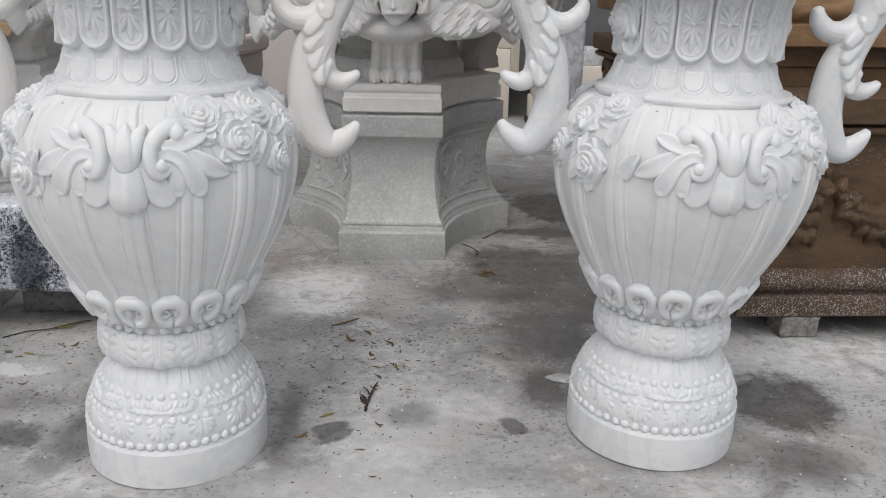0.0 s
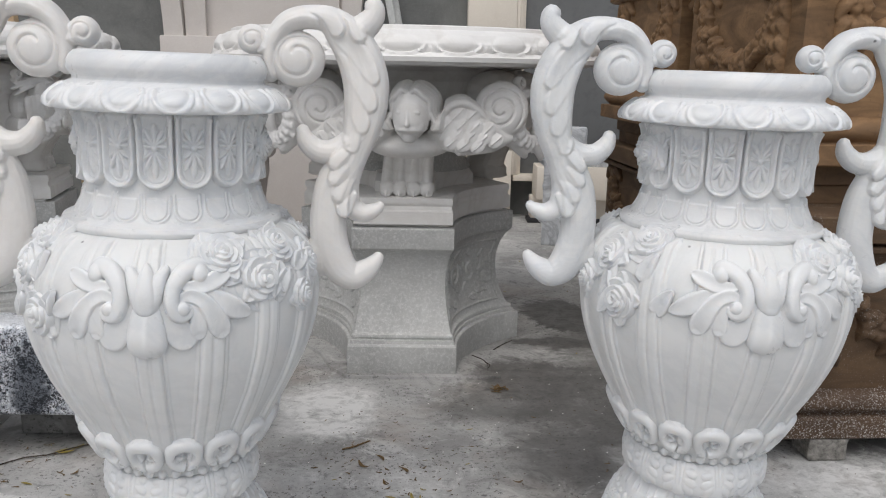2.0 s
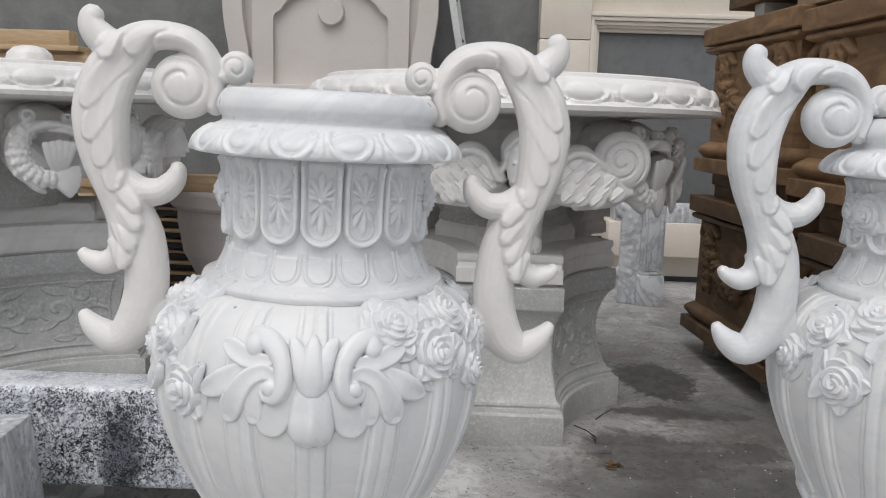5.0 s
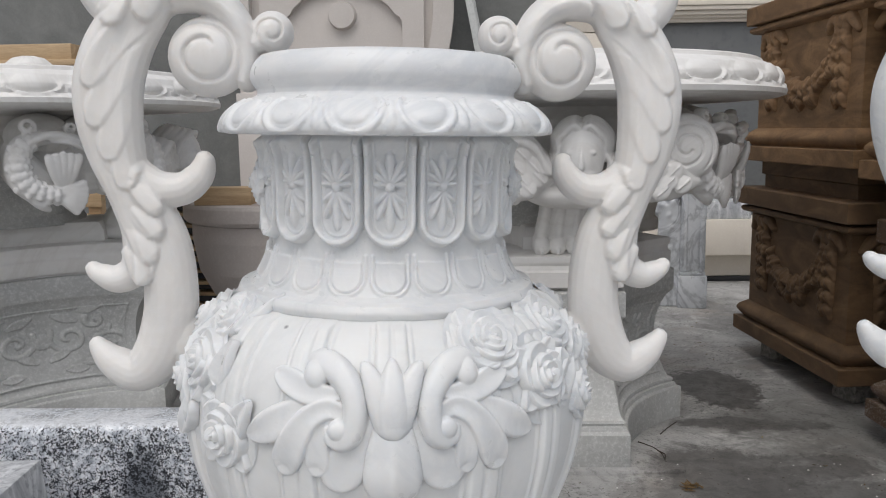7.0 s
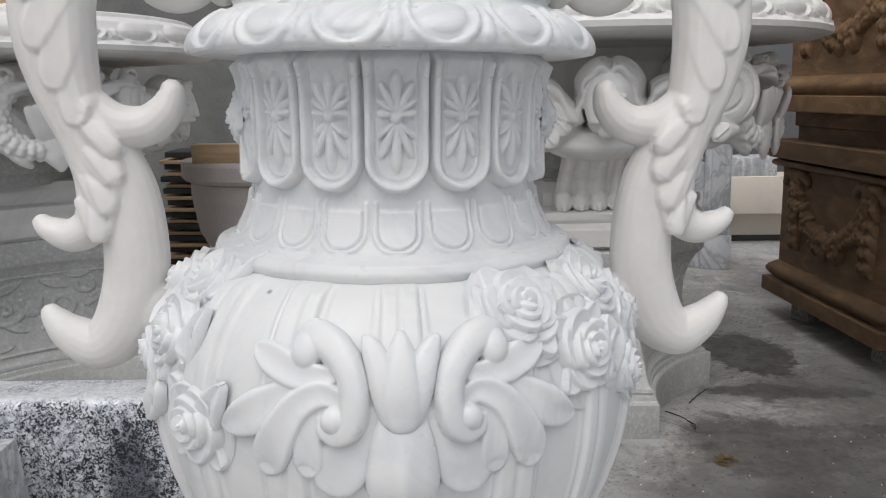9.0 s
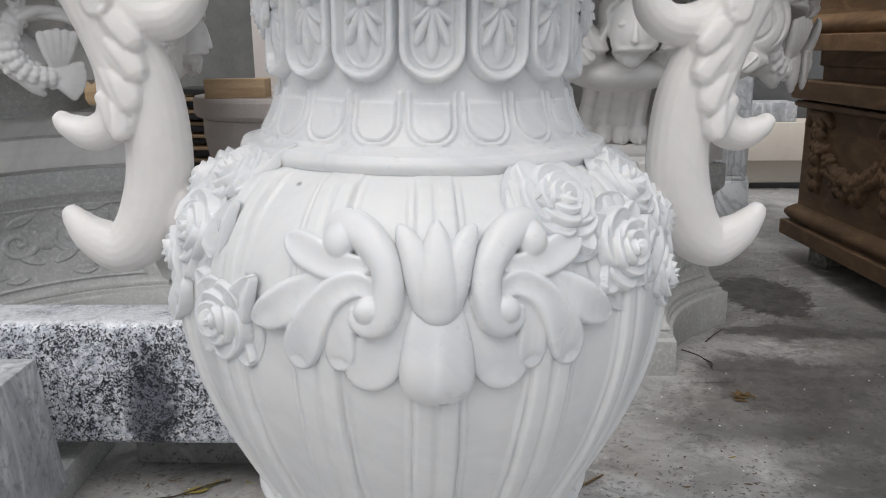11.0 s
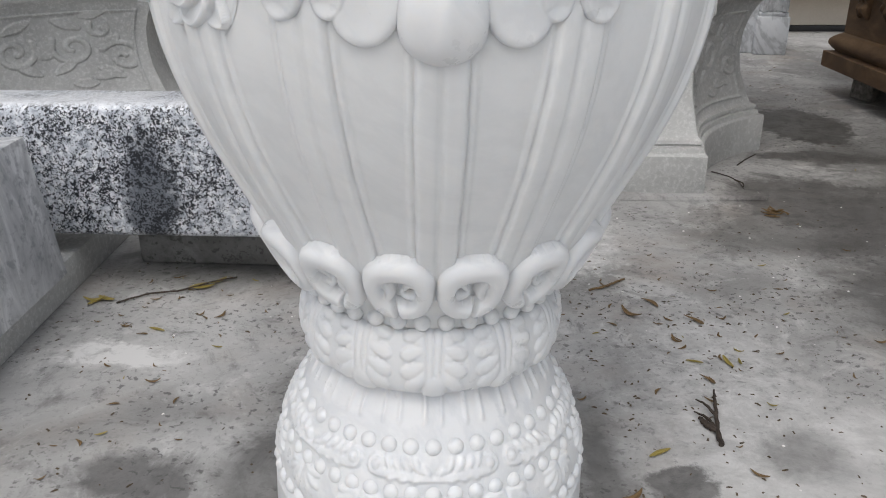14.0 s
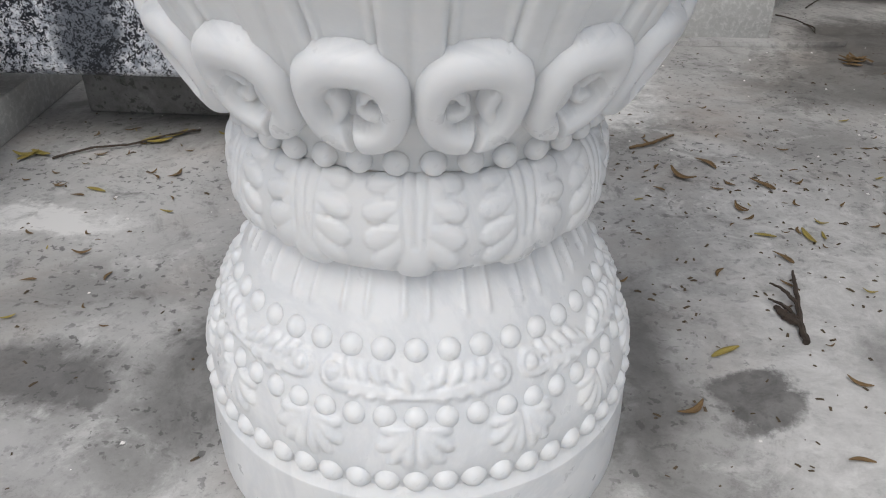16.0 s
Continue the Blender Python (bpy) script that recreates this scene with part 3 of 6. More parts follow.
def bowl_points(p):
    """Lays a flat ornament (x along the girth, y outward negative, z up) on the bowl."""
    p = np.asarray(p, float)
    a, h, z = p[:, 0] / BOWL_R, -p[:, 1], p[:, 2]
    r = np.interp(z, BOWL[:, 1], BOWL[:, 0])
    slope = (np.interp(z + 0.006, BOWL[:, 1], BOWL[:, 0]) - np.interp(z - 0.006, BOWL[:, 1], BOWL[:, 0])) / 0.012
    ln = np.hypot(1, slope)
    r, z = r + h / ln, z - h * slope / ln
    return np.stack([r * np.sin(a), -r * np.cos(a), z], -1)


def bowl_point(p):
    return tuple(bowl_points([p])[0])


def rib_relief(T, S, Z):
    x = cell(T, N16) * 2 * np.pi / N16 * np.interp(Z, BOWL[:, 1], BOWL[:, 0])
    k = np.interp(Z, (0.40, 0.60, 0.80, 0.87), (0.85, 1.0, 0.95, 0.8))
    h = np.zeros_like(x)
    for c in (-0.0112, 0.0112):
        d = np.abs(x - c * k) / (0.0108 * k)
        h = np.maximum(h, 0.0078 * np.clip(1 - d ** 5, 0, 1) ** 0.5)
    h = np.maximum(h, 0.0058 * (np.abs(x) < 0.010 * k))
    d = np.abs(np.abs(x) - 0.0262 * k) / 0.0035
    h = np.maximum(h, 0.0022 * np.sqrt(np.clip(1 - d ** 2, 0, 1)))
    return h * smoothstep(Z, 0.395, 0.415) * (1 - 0.85 * smoothstep(Z, 0.848, 0.862))


def neck_relief(T, S, Z):
    # hanging panels with palmettes
    pitch = 2 * np.pi / N16 * 0.178
    x = cell(T, N16) * pitch
    low = Z - 0.981
    d = np.where(low > 0, np.abs(x) - 0.0346, np.hypot(x, low) - 0.0346)
    inside = smoothstep(-d, -0.0005, 0.0035)
    h = 0.0125 * inside
    h += 0.0035 * smoothstep(-d, 0.001, 0.004) * (1 - smoothstep(-d, 0.007, 0.0105))
    h -= 0.0062 * smoothstep(-d, 0.0085, 0.0115)
    h += 0.0020 * np.clip(1 - np.abs(d + 0.0145) / 0.002, 0, 1)
    f = np.zeros_like(x)
    for a, ln, w in ((0, 0.045, 0.016), (0.48, 0.038, 0.0125), (-0.48, 0.038, 0.0125), (0.92, 0.026, 0.010), (-0.92, 0.026, 0.010), (1.50, 0.021, 0.0100), (-1.50, 0.021, 0.0100)):
        f = np.maximum(f, petal(x, Z, 0, 1.027, a, ln, w))
    for a, ln, w in ((0, 0.053, 0.016), (0.42, 0.042, 0.0125), (-0.42, 0.042, 0.0125), (0.85, 0.026, 0.010), (-0.85, 0.026, 0.010)):
        f = np.maximum(f, petal(x, -Z, 0, -1.021, a, ln, w))
    f = np.maximum(f, 1.15 * np.sqrt(np.clip(1 - np.hypot(x, Z - 1.024) ** 2 / 0.0068 ** 2, 0, 1)))
    h += 0.0078 * f * smoothstep(-d, 0.011, 0.015)
    h *= 1 - smoothstep(Z, 1.082, 1.088)
    # upright tongues on the cove
    x = cell(T, 20) * 2 * np.pi / 20 * 0.180
    low = Z - 0.908
    d = np.where(low > 0, np.abs(x) - 0.0262, np.hypot(x, low * 1.15) - 0.0262)
    band = smoothstep(Z, 0.880, 0.885) * (1 - smoothstep(Z, 0.936, 0.940))
    t = 0.0030 * np.sqrt(np.clip(1 - (np.abs(d + 0.0026) / 0.0026) ** 2, 0, 1))
    t = np.maximum(t, 0.0034 * smoothstep(-d, 0.0062, 0.0078) * (1 - smoothstep(Z, 0.928, 0.931)))
    return h + t * band


def rim_relief(T, S, Z):
    x = cell(T, N16, 0.5) * 2 * np.pi / N16 * 0.222
    v = S - 0.106
    egg = np.hypot(x / 0.025, np.where(v < 0, v / 0.029, v / 0.016))
    h = 0.0042 * np.clip(1 - egg ** 4, 0, 1) ** 0.6
    ring = np.abs(np.hypot(x / 0.0345, np.where(v < 0, v / 0.039, v / 0.030)) - 1)
    h = np.maximum(h, 0.0042 * np.sqrt(np.clip(1 - (ring / 0.12) ** 2, 0, 1)))
    xd = cell(T, N16) * 2 * np.pi / N16 * 0.222
    h = np.maximum(h, 0.0040 * petal(xd, -v, 0, -0.014, 0, 0.050, 0.016))
    return h * smoothstep(S, 0.064, 0.070) * (1 - smoothstep(S, 0.122, 0.128))


def collar_relief(T, S, Z):
    """Twelve acanthus leaves that hang over the collar, with plain stone between them."""
    x = np.abs(cell(T, 12) * 2 * np.pi / 12 * 0.160)
    v = S - 0.016
    f = 0.75 * np.clip(1 - (x / np.interp(v, (0.02, 0.05, 0.10), (0.014, 0.021, 0.024))) ** 6, 0, 1) ** 0.5 * smoothstep(v, 0.020, 0.030) * (1 - 0.6 * smoothstep(v, 0.088, 0.100))
    # rounded tip and three spreading lobes on each side
    for x0, v0, a, ln, w in ((0.0, 0.046, 0.0, 0.047, 0.036), (0.006, 0.050, 0.62, 0.040, 0.024), (0.006, 0.060, 0.95, 0.036, 0.024), (0.007, 0.074, 1.22, 0.032, 0.022), (0.008, 0.090, 1.40, 0.028, 0.020)):
        lobe = petal(x, -v, x0, -v0, a, ln, w, 0.4)
        f = np.where(lobe > f, lobe, np.where(lobe > 0.02, f * 0.9, f))
    for c, wide in ((0.0, 0.0016), (0.0085, 0.0012)):
        f -= 0.40 * np.exp(-((x - c * np.interp(v, (0.03, 0.09), (0.7, 1.2))) / wide) ** 2) * smoothstep(v, 0.034, 0.046) * (f > 0.25)
    return 0.0046 * np.clip(f, 0, 1)


def foot_relief(T, S, Z):
    h = np.zeros_like(T)
    # flutes below the collar
    u = cell(T, 20)
    h += 0.003 * (np.exp(-((np.abs(u) - 0.20) / 0.055) ** 2)) * smoothstep(Z, 0.228, 0.238) * (1 - smoothstep(Z, 0.270, 0.276))
    # mirrored curling leaves between the pearl rows
    x = np.abs(cell(T, 7)) * 2 * np.pi / 7 * 0.188
    f = 0.8 * field(x, Z, [(0.000, 0.1800, 0.003, 1.0), (0.020, 0.1815, 0.005, 1.0), (0.045, 0.1840, 0.006, 1.0), (0.066, 0.1835, 0.005, 1.0)], "roll", 30).clip(0)
    for x0, z0, a, ln, w in ((0.002, 0.1830, 0.95, 0.018, 0.013), (0.012, 0.1840, 0.70, 0.021, 0.014), (0.024, 0.1850, 0.75, 0.022, 0.015), (0.037, 0.1860, 0.80, 0.021, 0.015), (0.049, 0.1860, 0.55, 0.020, 0.014),
                             (0.014, 0.1830, 2.20, 0.015, 0.010), (0.028, 0.1840, 2.25, 0.016, 0.011), (0.042, 0.1850, 2.25, 0.016, 0.011)):
        f = np.maximum(f, petal(x, Z, x0, z0, a, ln, w, 0.6))
    ball = np.hypot(x - 0.0690, Z - 0.1905) / 0.0115
    f = np.maximum(f, 1.15 * np.clip(1 - ball ** 2, 0, 1) ** 0.5 - 0.45 * np.exp(-((ball - 0.55) / 0.16) ** 2) * (ball < 1))
    h = np.maximum(h, 0.0056 * f * smoothstep(Z, 0.1735, 0.178) * (1 - smoothstep(Z, 0.204, 0.208)))
    # upright leaves above the lowest row
    x = np.abs(cell(T, 14) * 2 * np.pi / 14 * 0.203)
    f = np.zeros_like(x)
    for a, ln, w in ((0.16, 0.038, 0.016), (0.55, 0.039, 0.017), (0.95, 0.036, 0.017), (1.40, 0.029, 0.015)):
        f = np.maximum(f, petal(x, -Z, 0.001, -0.158, a, ln, w, 0.55))
    f -= 0.5 * np.exp(-(x / 0.0013) ** 2) * (f > 0.2)
    h = np.maximum(h, 0.0054 * f * smoothstep(Z, 0.118, 0.122) * (1 - smoothstep(Z, 0.157, 0.161)))
    return h


FOOT = [(0.0, 0.0), (0.203, 0.0), (0.207, 0.004), (0.2085, 0.045), (0.207, 0.088), (0.203, 0.0945)] + [tuple(p) for p in smooth_profile(
    [(0.200, 0.098), (0.202, 0.114), (0.200, 0.135), (0.190, 0.166), (0.178, 0.192), (0.164, 0.216), (0.150, 0.240), (0.139, 0.260), (0.134, 0.275)], 4)] + [(0.12, 0.278)]
COLLAR = [tuple(p) for p in smooth_profile([(0.126, 0.270), (0.142, 0.269), (0.154, 0.277), (0.160, 0.295), (0.160, 0.320), (0.154, 0.341), (0.143, 0.351), (0.125, 0.354)], 5)]
NECK = [(0.19, 0.8585), (0.208, 0.8590)] + [tuple(p) for p in smooth_profile([(0.2130, 0.8625), (0.2150, 0.871), (0.2115, 0.8795)], 4)] + [(0.198, 0.8825)] + [tuple(p) for p in smooth_profile(
    [(0.190, 0.887), (0.1805, 0.903), (0.1735, 0.920), (0.1705, 0.938), (0.1685, 0.952), (0.1665, 0.972), (0.166, 1.02), (0.168, 1.06), (0.176, 1.085)], 4)] + [(0.178, 1.092)]
RIM = [(0.165, 1.089), (0.222, 1.0885)] + [tuple(p) for p in smooth_profile([(0.230, 1.0900), (0.2335, 1.096), (0.231, 1.106), (0.222, 1.117), (0.208, 1.128), (0.194, 1.136), (0.187, 1.139)], 4)] + [
    tuple(p) for p in smooth_profile([(0.1825, 1.142), (0.1825, 1.148), (0.187, 1.154), (0.1915, 1.164), (0.190, 1.176), (0.184, 1.187), (0.176, 1.1945), (0.165, 1.1965)], 4)] + [
    (0.152, 1.192), (0.140, 1.165), (0.135, 1.05), (0.12, 0.95), (0.0, 0.93)]


def rose_mesh():
    """A full-blown rose carved in high relief, facing -y, about 8 cm across."""
    rng = random.Random(4)
    nr, na = 76, 180
    R, A = np.meshgrid(np.linspace(0, 0.056, nr), np.linspace(0, 2 * np.pi, na, endpoint=False), indexing="ij")
    X, Z = R * np.cos(A), R * np.sin(A)
    H = np.full_like(X, -0.006)
    H = np.maximum(H, 0.010 - (R / 0.036) ** 4 * 0.016)
    for count, centre, radial, tang, top, start in ((5, 0.0225, 0.0195, 0.0250, 0.0095, 0.3), (4, 0.0135, 0.0145, 0.0205, 0.0160, 0.9), (3, 0.0075, 0.0105, 0.0150, 0.0215, 0.1), (2, 0.0032, 0.0070, 0.0090, 0.0255, 0.8)):
        for k in range(count):
            c = start + 2 * math.pi * k / count + rng.uniform(-0.18, 0.18)
            rr = centre * rng.uniform(0.94, 1.06)
            u = X * math.cos(c) + Z * math.sin(c) - rr
            v = -X * math.sin(c) + Z * math.cos(c)
            q = np.hypot(u / radial, v / (tang * rng.uniform(0.92, 1.08)))
            body = np.clip(1 - q ** 9, 0, 1) ** 0.5
            lip = 0.0026 * np.exp(-((q - 0.86) / 0.12) ** 2) * (u > -radial * 0.2)
            slope = 0.0034 * v / tang - 0.0052 * np.clip(0.7 - u / radial, 0, 1.5)
            H = np.maximum(H, np.where(q < 1, -0.006 + (top + 0.006 + slope + lip) * body, -1))
    for c, ln, w, top in ((0.5, 0.054, 0.021, 0.0075), (2.1, 0.053, 0.022, 0.0085), (3.6, 0.055, 0.021, 0.0070), (5.0, 0.052, 0.021, 0.0080)):
        u, v = X * math.cos(c) + Z * math.sin(c), -X * math.sin(c) + Z * math.cos(c)
        half = w * np.sqrt(np.clip(1 - np.abs(u / ln - 0.42) / 0.58, 0, 1))
        q = np.clip(np.abs(v) / np.maximum(half, 1e-4), 0, 1)
        H = np.maximum(H, np.where((q < 1) & (u > 0) & (u < ln), -0.004 + (top + 0.004) * np.sqrt(1 - q ** 6) * (0.55 + 0.45 * q ** 2), -1))
    H = np.maximum(H, 0.036 * np.clip(1 - (R / 0.0034) ** 3, 0, 1) - 0.01)
    co = np.stack([X, -H, Z], -1).reshape(-1, 3)
    me = mesh_from("rose", co, grid_faces(nr, na, True)[:, ::-1])
    return me


def rose_leaf_mesh():
    """A broad pointed leaf with a creased middle that lies along +x, facing -y."""
    n, m = 40, 25
    U, V = np.meshgrid(np.linspace(0, 1, n), np.linspace(-1, 1, m), indexing="ij")
    half = 0.0215 * np.sqrt(np.clip(np.sin(np.pi * U ** 0.75), 0.0, 1)) * (1 - 0.35 * U) + 0.0004
    X, Z = 0.066 * U, V * half + 0.004 * np.sin(3 * U)
    H = 0.0115 * np.sqrt(np.clip(1 - np.abs(V) ** 6, 0, 1)) * (0.45 + 0.55 * np.abs(V) ** 1.2) * np.interp(U, (0, 0.1, 0.7, 1), (0.4, 0.9, 1.0, 0.6)) + 0.003 * np.sin(5 * U + 1.2) * V - 0.005 * (np.abs(V) > 0.97)
    co = np.stack([X, -H, Z], -1).reshape(-1, 3)
    return mesh_from("rose_leaf", co, grid_faces(n, m, False)[:, ::-1])


def applied(name, x0, x1, z0, z1, shape, step=0.0009):
    """A carved ornament applied to the bowl: its heights come from shape(X, Z), below 0 there is nothing."""
    X, Z = np.meshgrid(np.arange(x0, x1, step), np.arange(z0, z1, step), indexing="ij")
    H = shape(X, Z)
    H = np.where(H < 0, -0.005, H)
    soft = H.copy()
    soft[1:-1, 1:-1] = (H[1:-1, 1:-1] * 4 + H[:-2, 1:-1] + H[2:, 1:-1] + H[1:-1, :-2] + H[1:-1, 2:]) / 8
    co = np.stack([X, -soft, Z], -1).reshape(-1, 3)
    faces = grid_faces(*X.shape, False)
    faces = faces[(soft.ravel()[faces] > -0.004).any(1)]
    used, back = np.unique(faces, return_inverse=True)
    return mesh_from(name, bowl_points(co[used]), back.reshape(-1, 4))


def scroll_mesh(side):
    """One half of the cartouche: a C-scroll with its balls, the spoon leaves that spring from it and a scalloped fan."""
    def shape(X, Z):
        x = X * side
        H = field(x, Z, [(0.022, 0.745, 0.018, 0.006), (0.044, 0.722, 0.024, 0.009), (0.058, 0.702, 0.0265, 0.010), (0.062, 0.6965, 0.0225, 0.010)])
        H = np.maximum(H, field(x, Z, [(0.030, 0.745, 0.022, 0.005), (0.060, 0.770, 0.024, 0.006), (0.090, 0.785, 0.016, 0.005)], "roll"))
        for rows in ([(0.066, 0.789, 0.008, 0.013), (0.095, 0.789, 0.014, 0.0160), (0.120, 0.797, 0.0155, 0.0165), (0.136, 0.803, 0.0120, 0.014), (0.145, 0.806, 0.006, 0.012)],
                     [(0.078, 0.778, 0.006, 0.008), (0.106, 0.772, 0.013, 0.012), (0.132, 0.756, 0.0200, 0.016), (0.152, 0.744, 0.0195, 0.0145), (0.168, 0.736, 0.0130, 0.010), (0.177, 0.732, 0.007, 0.007)],
                     [(0.070, 0.766, 0.005, 0.010), (0.080, 0.752, 0.010, 0.012), (0.0850, 0.734, 0.0135, 0.0135), (0.086, 0.714, 0.0155, 0.013), (0.087, 0.706, 0.0135, 0.011)],
                     [(0.052, 0.766, 0.008, 0.010), (0.072, 0.774, 0.012, 0.015), (0.094, 0.764, 0.0145, 0.018), (0.110, 0.742, 0.0180, 0.019), (0.121, 0.719, 0.0205, 0.017), (0.124, 0.710, 0.0185, 0.015), (0.1255, 0.705, 0.0150, 0.013)]):
            H = np.maximum(H, field(x, Z, rows, "leaf", 100))
        H = np.maximum(H, field(x, Z, [(0.106, 0.815, 0.006, 0.008), (0.098, 0.822, 0.010, 0.014), (0.083, 0.820, 0.0140, 0.018), (0.064, 0.811, 0.0160, 0.020), (0.0495, 0.796, 0.0155, 0.021), (0.0430, 0.778, 0.0145, 0.021),
                                       (0.0430, 0.760, 0.0142, 0.021), (0.048, 0.7445, 0.0130, 0.020), (0.059, 0.7380, 0.0110, 0.018), (0.070, 0.7425, 0.0085, 0.015), (0.0735, 0.752, 0.005, 0.012)], "roll", 70))
        for bx, bz, r, h in ((0.092, 0.809, 0.0155, 0.0195), (0.0605, 0.7525, 0.0115, 0.0215)):
            q = np.hypot(x - bx, Z - bz) / r
            H = np.maximum(H, np.where(q < 1, h - r * 0.8 * (1 - np.sqrt(1 - np.clip(q, 0, 1) ** 2)), -1))
        return H
    return applied("scroll", *((-0.004, 0.192) if side > 0 else (-0.192, 0.004)), 0.672, 0.838, shape)


def curve(x, xs, ys):
    """A smooth curve through the points, read at x."""
    q = spline(np.stack([xs, ys], -1), 240)
    return np.interp(x, q[:, 0], q[:, 1])


def boss_mesh():
    def shape(X, Z):
        half = curve(Z, (0.660, 0.664, 0.670, 0.680, 0.695, 0.715, 0.735, 0.760), (0.004, 0.015, 0.025, 0.0325, 0.0350, 0.0330, 0.0290, 0.022))
        q = np.clip(np.abs(X) / half, 0, 1)
        H = curve(Z, (0.658, 0.666, 0.680, 0.705, 0.740, 0.765), (0.0, 0.012, 0.020, 0.022, 0.015, 0.010)) * (1 - q ** 3.2) ** 0.45
        nose = np.exp(-(X / 0.010) ** 2) * curve(Z, (0.663, 0.676, 0.695, 0.735, 0.75), (0.0, 0.004, 0.0055, 0.0035, 0.0))
        return np.where((np.abs(X) < half) & (Z > 0.6595), H + nose, -1)
    return applied("boss", -0.038, 0.038, 0.655, 0.766, shape)


def tulip_mesh():
    """A broad cup with two flaring outer petals round a middle one."""
    def shape(X, Z):
        x = np.abs(X)
        H = field(x, Z, [(0.006, 0.757, 0.0165, 0.016), (0.0135, 0.778, 0.0165, 0.0185), (0.0205, 0.797, 0.0145, 0.019), (0.0285, 0.811, 0.0105, 0.0175), (0.0350, 0.8185, 0.0055, 0.014)], "roll", 60)
        return np.maximum(H, field(x, Z, [(0, 0.7555, 0.0195, 0.0190), (0, 0.775, 0.0215, 0.0225), (0, 0.795, 0.0180, 0.0225), (0, 0.811, 0.0120, 0.0205), (0, 0.820, 0.0065, 0.0170)], "roll", 60))
    return applied("tulip", -0.046, 0.046, 0.730, 0.832, shape)


def ring_mesh():
    """The open scrolled ring that stands round the bottom of the bowl; centred on theta = 0."""
    def shape(X, Z):
        x, z = X / 1.42, Z - 0.4235
        outer = (np.abs(x / 0.0390) ** 2.7 + np.abs(z / 0.0395) ** 2.7) ** (1 / 2.7)
        hole = (np.abs(x / 0.0170) ** 2.4 + np.abs((z + 0.003) / 0.0165) ** 2.4) ** (1 / 2.4)
        rim = np.clip(1 - outer, 0, 1) * 0.04
        gap = np.clip(hole - 1, 0, 9) * 0.02
        u = rim / np.maximum(rim + gap, 1e-6)
        band = 0.0165 * np.sqrt(np.clip(1 - np.abs(2 * u - 1) ** 2.6, 0, 1)) + 0.0025
        # the band is open below, where its two ends curl in
        slit = np.exp(-((x - 0.004 - (z + 0.030) * 0.3) / 0.0022) ** 2) * (z < -0.012)
        H = np.where((outer < 1) & (hole > 1), band - 0.010 * slit, -1)
        for rows in ([(-0.019, 0.008, 0.0045, 0.010), (-0.010, 0.005, 0.0048, 0.010), (-0.007, -0.001, 0.0036, 0.008)], [(-0.021, -0.009, 0.0045, 0.010), (-0.012, -0.012, 0.0055, 0.010), (-0.004, -0.009, 0.0040, 0.009), (-0.003, -0.003, 0.0026, 0.008)],
                     [(0.022, 0.009, 0.0055, 0.010), (0.014, 0.004, 0.0070, 0.012), (0.011, -0.006, 0.0070, 0.012), (0.015, -0.014, 0.0060, 0.012)]):
            H = np.maximum(H, field(x, z, rows, "roll", 22))
        for bx, bz in ((-0.008, -0.0310), (0.015, -0.0285)):
            q = np.hypot((x - bx) / 0.0105, (z - bz) / 0.0095)
            H = np.maximum(H, np.where(q < 1, 0.006 + 0.011 * np.sqrt(1 - np.clip(q, 0, 1) ** 2), -1))
        return H
    return applied("scroll_ring", -0.058, 0.058, 0.376, 0.468, shape, 0.0011)


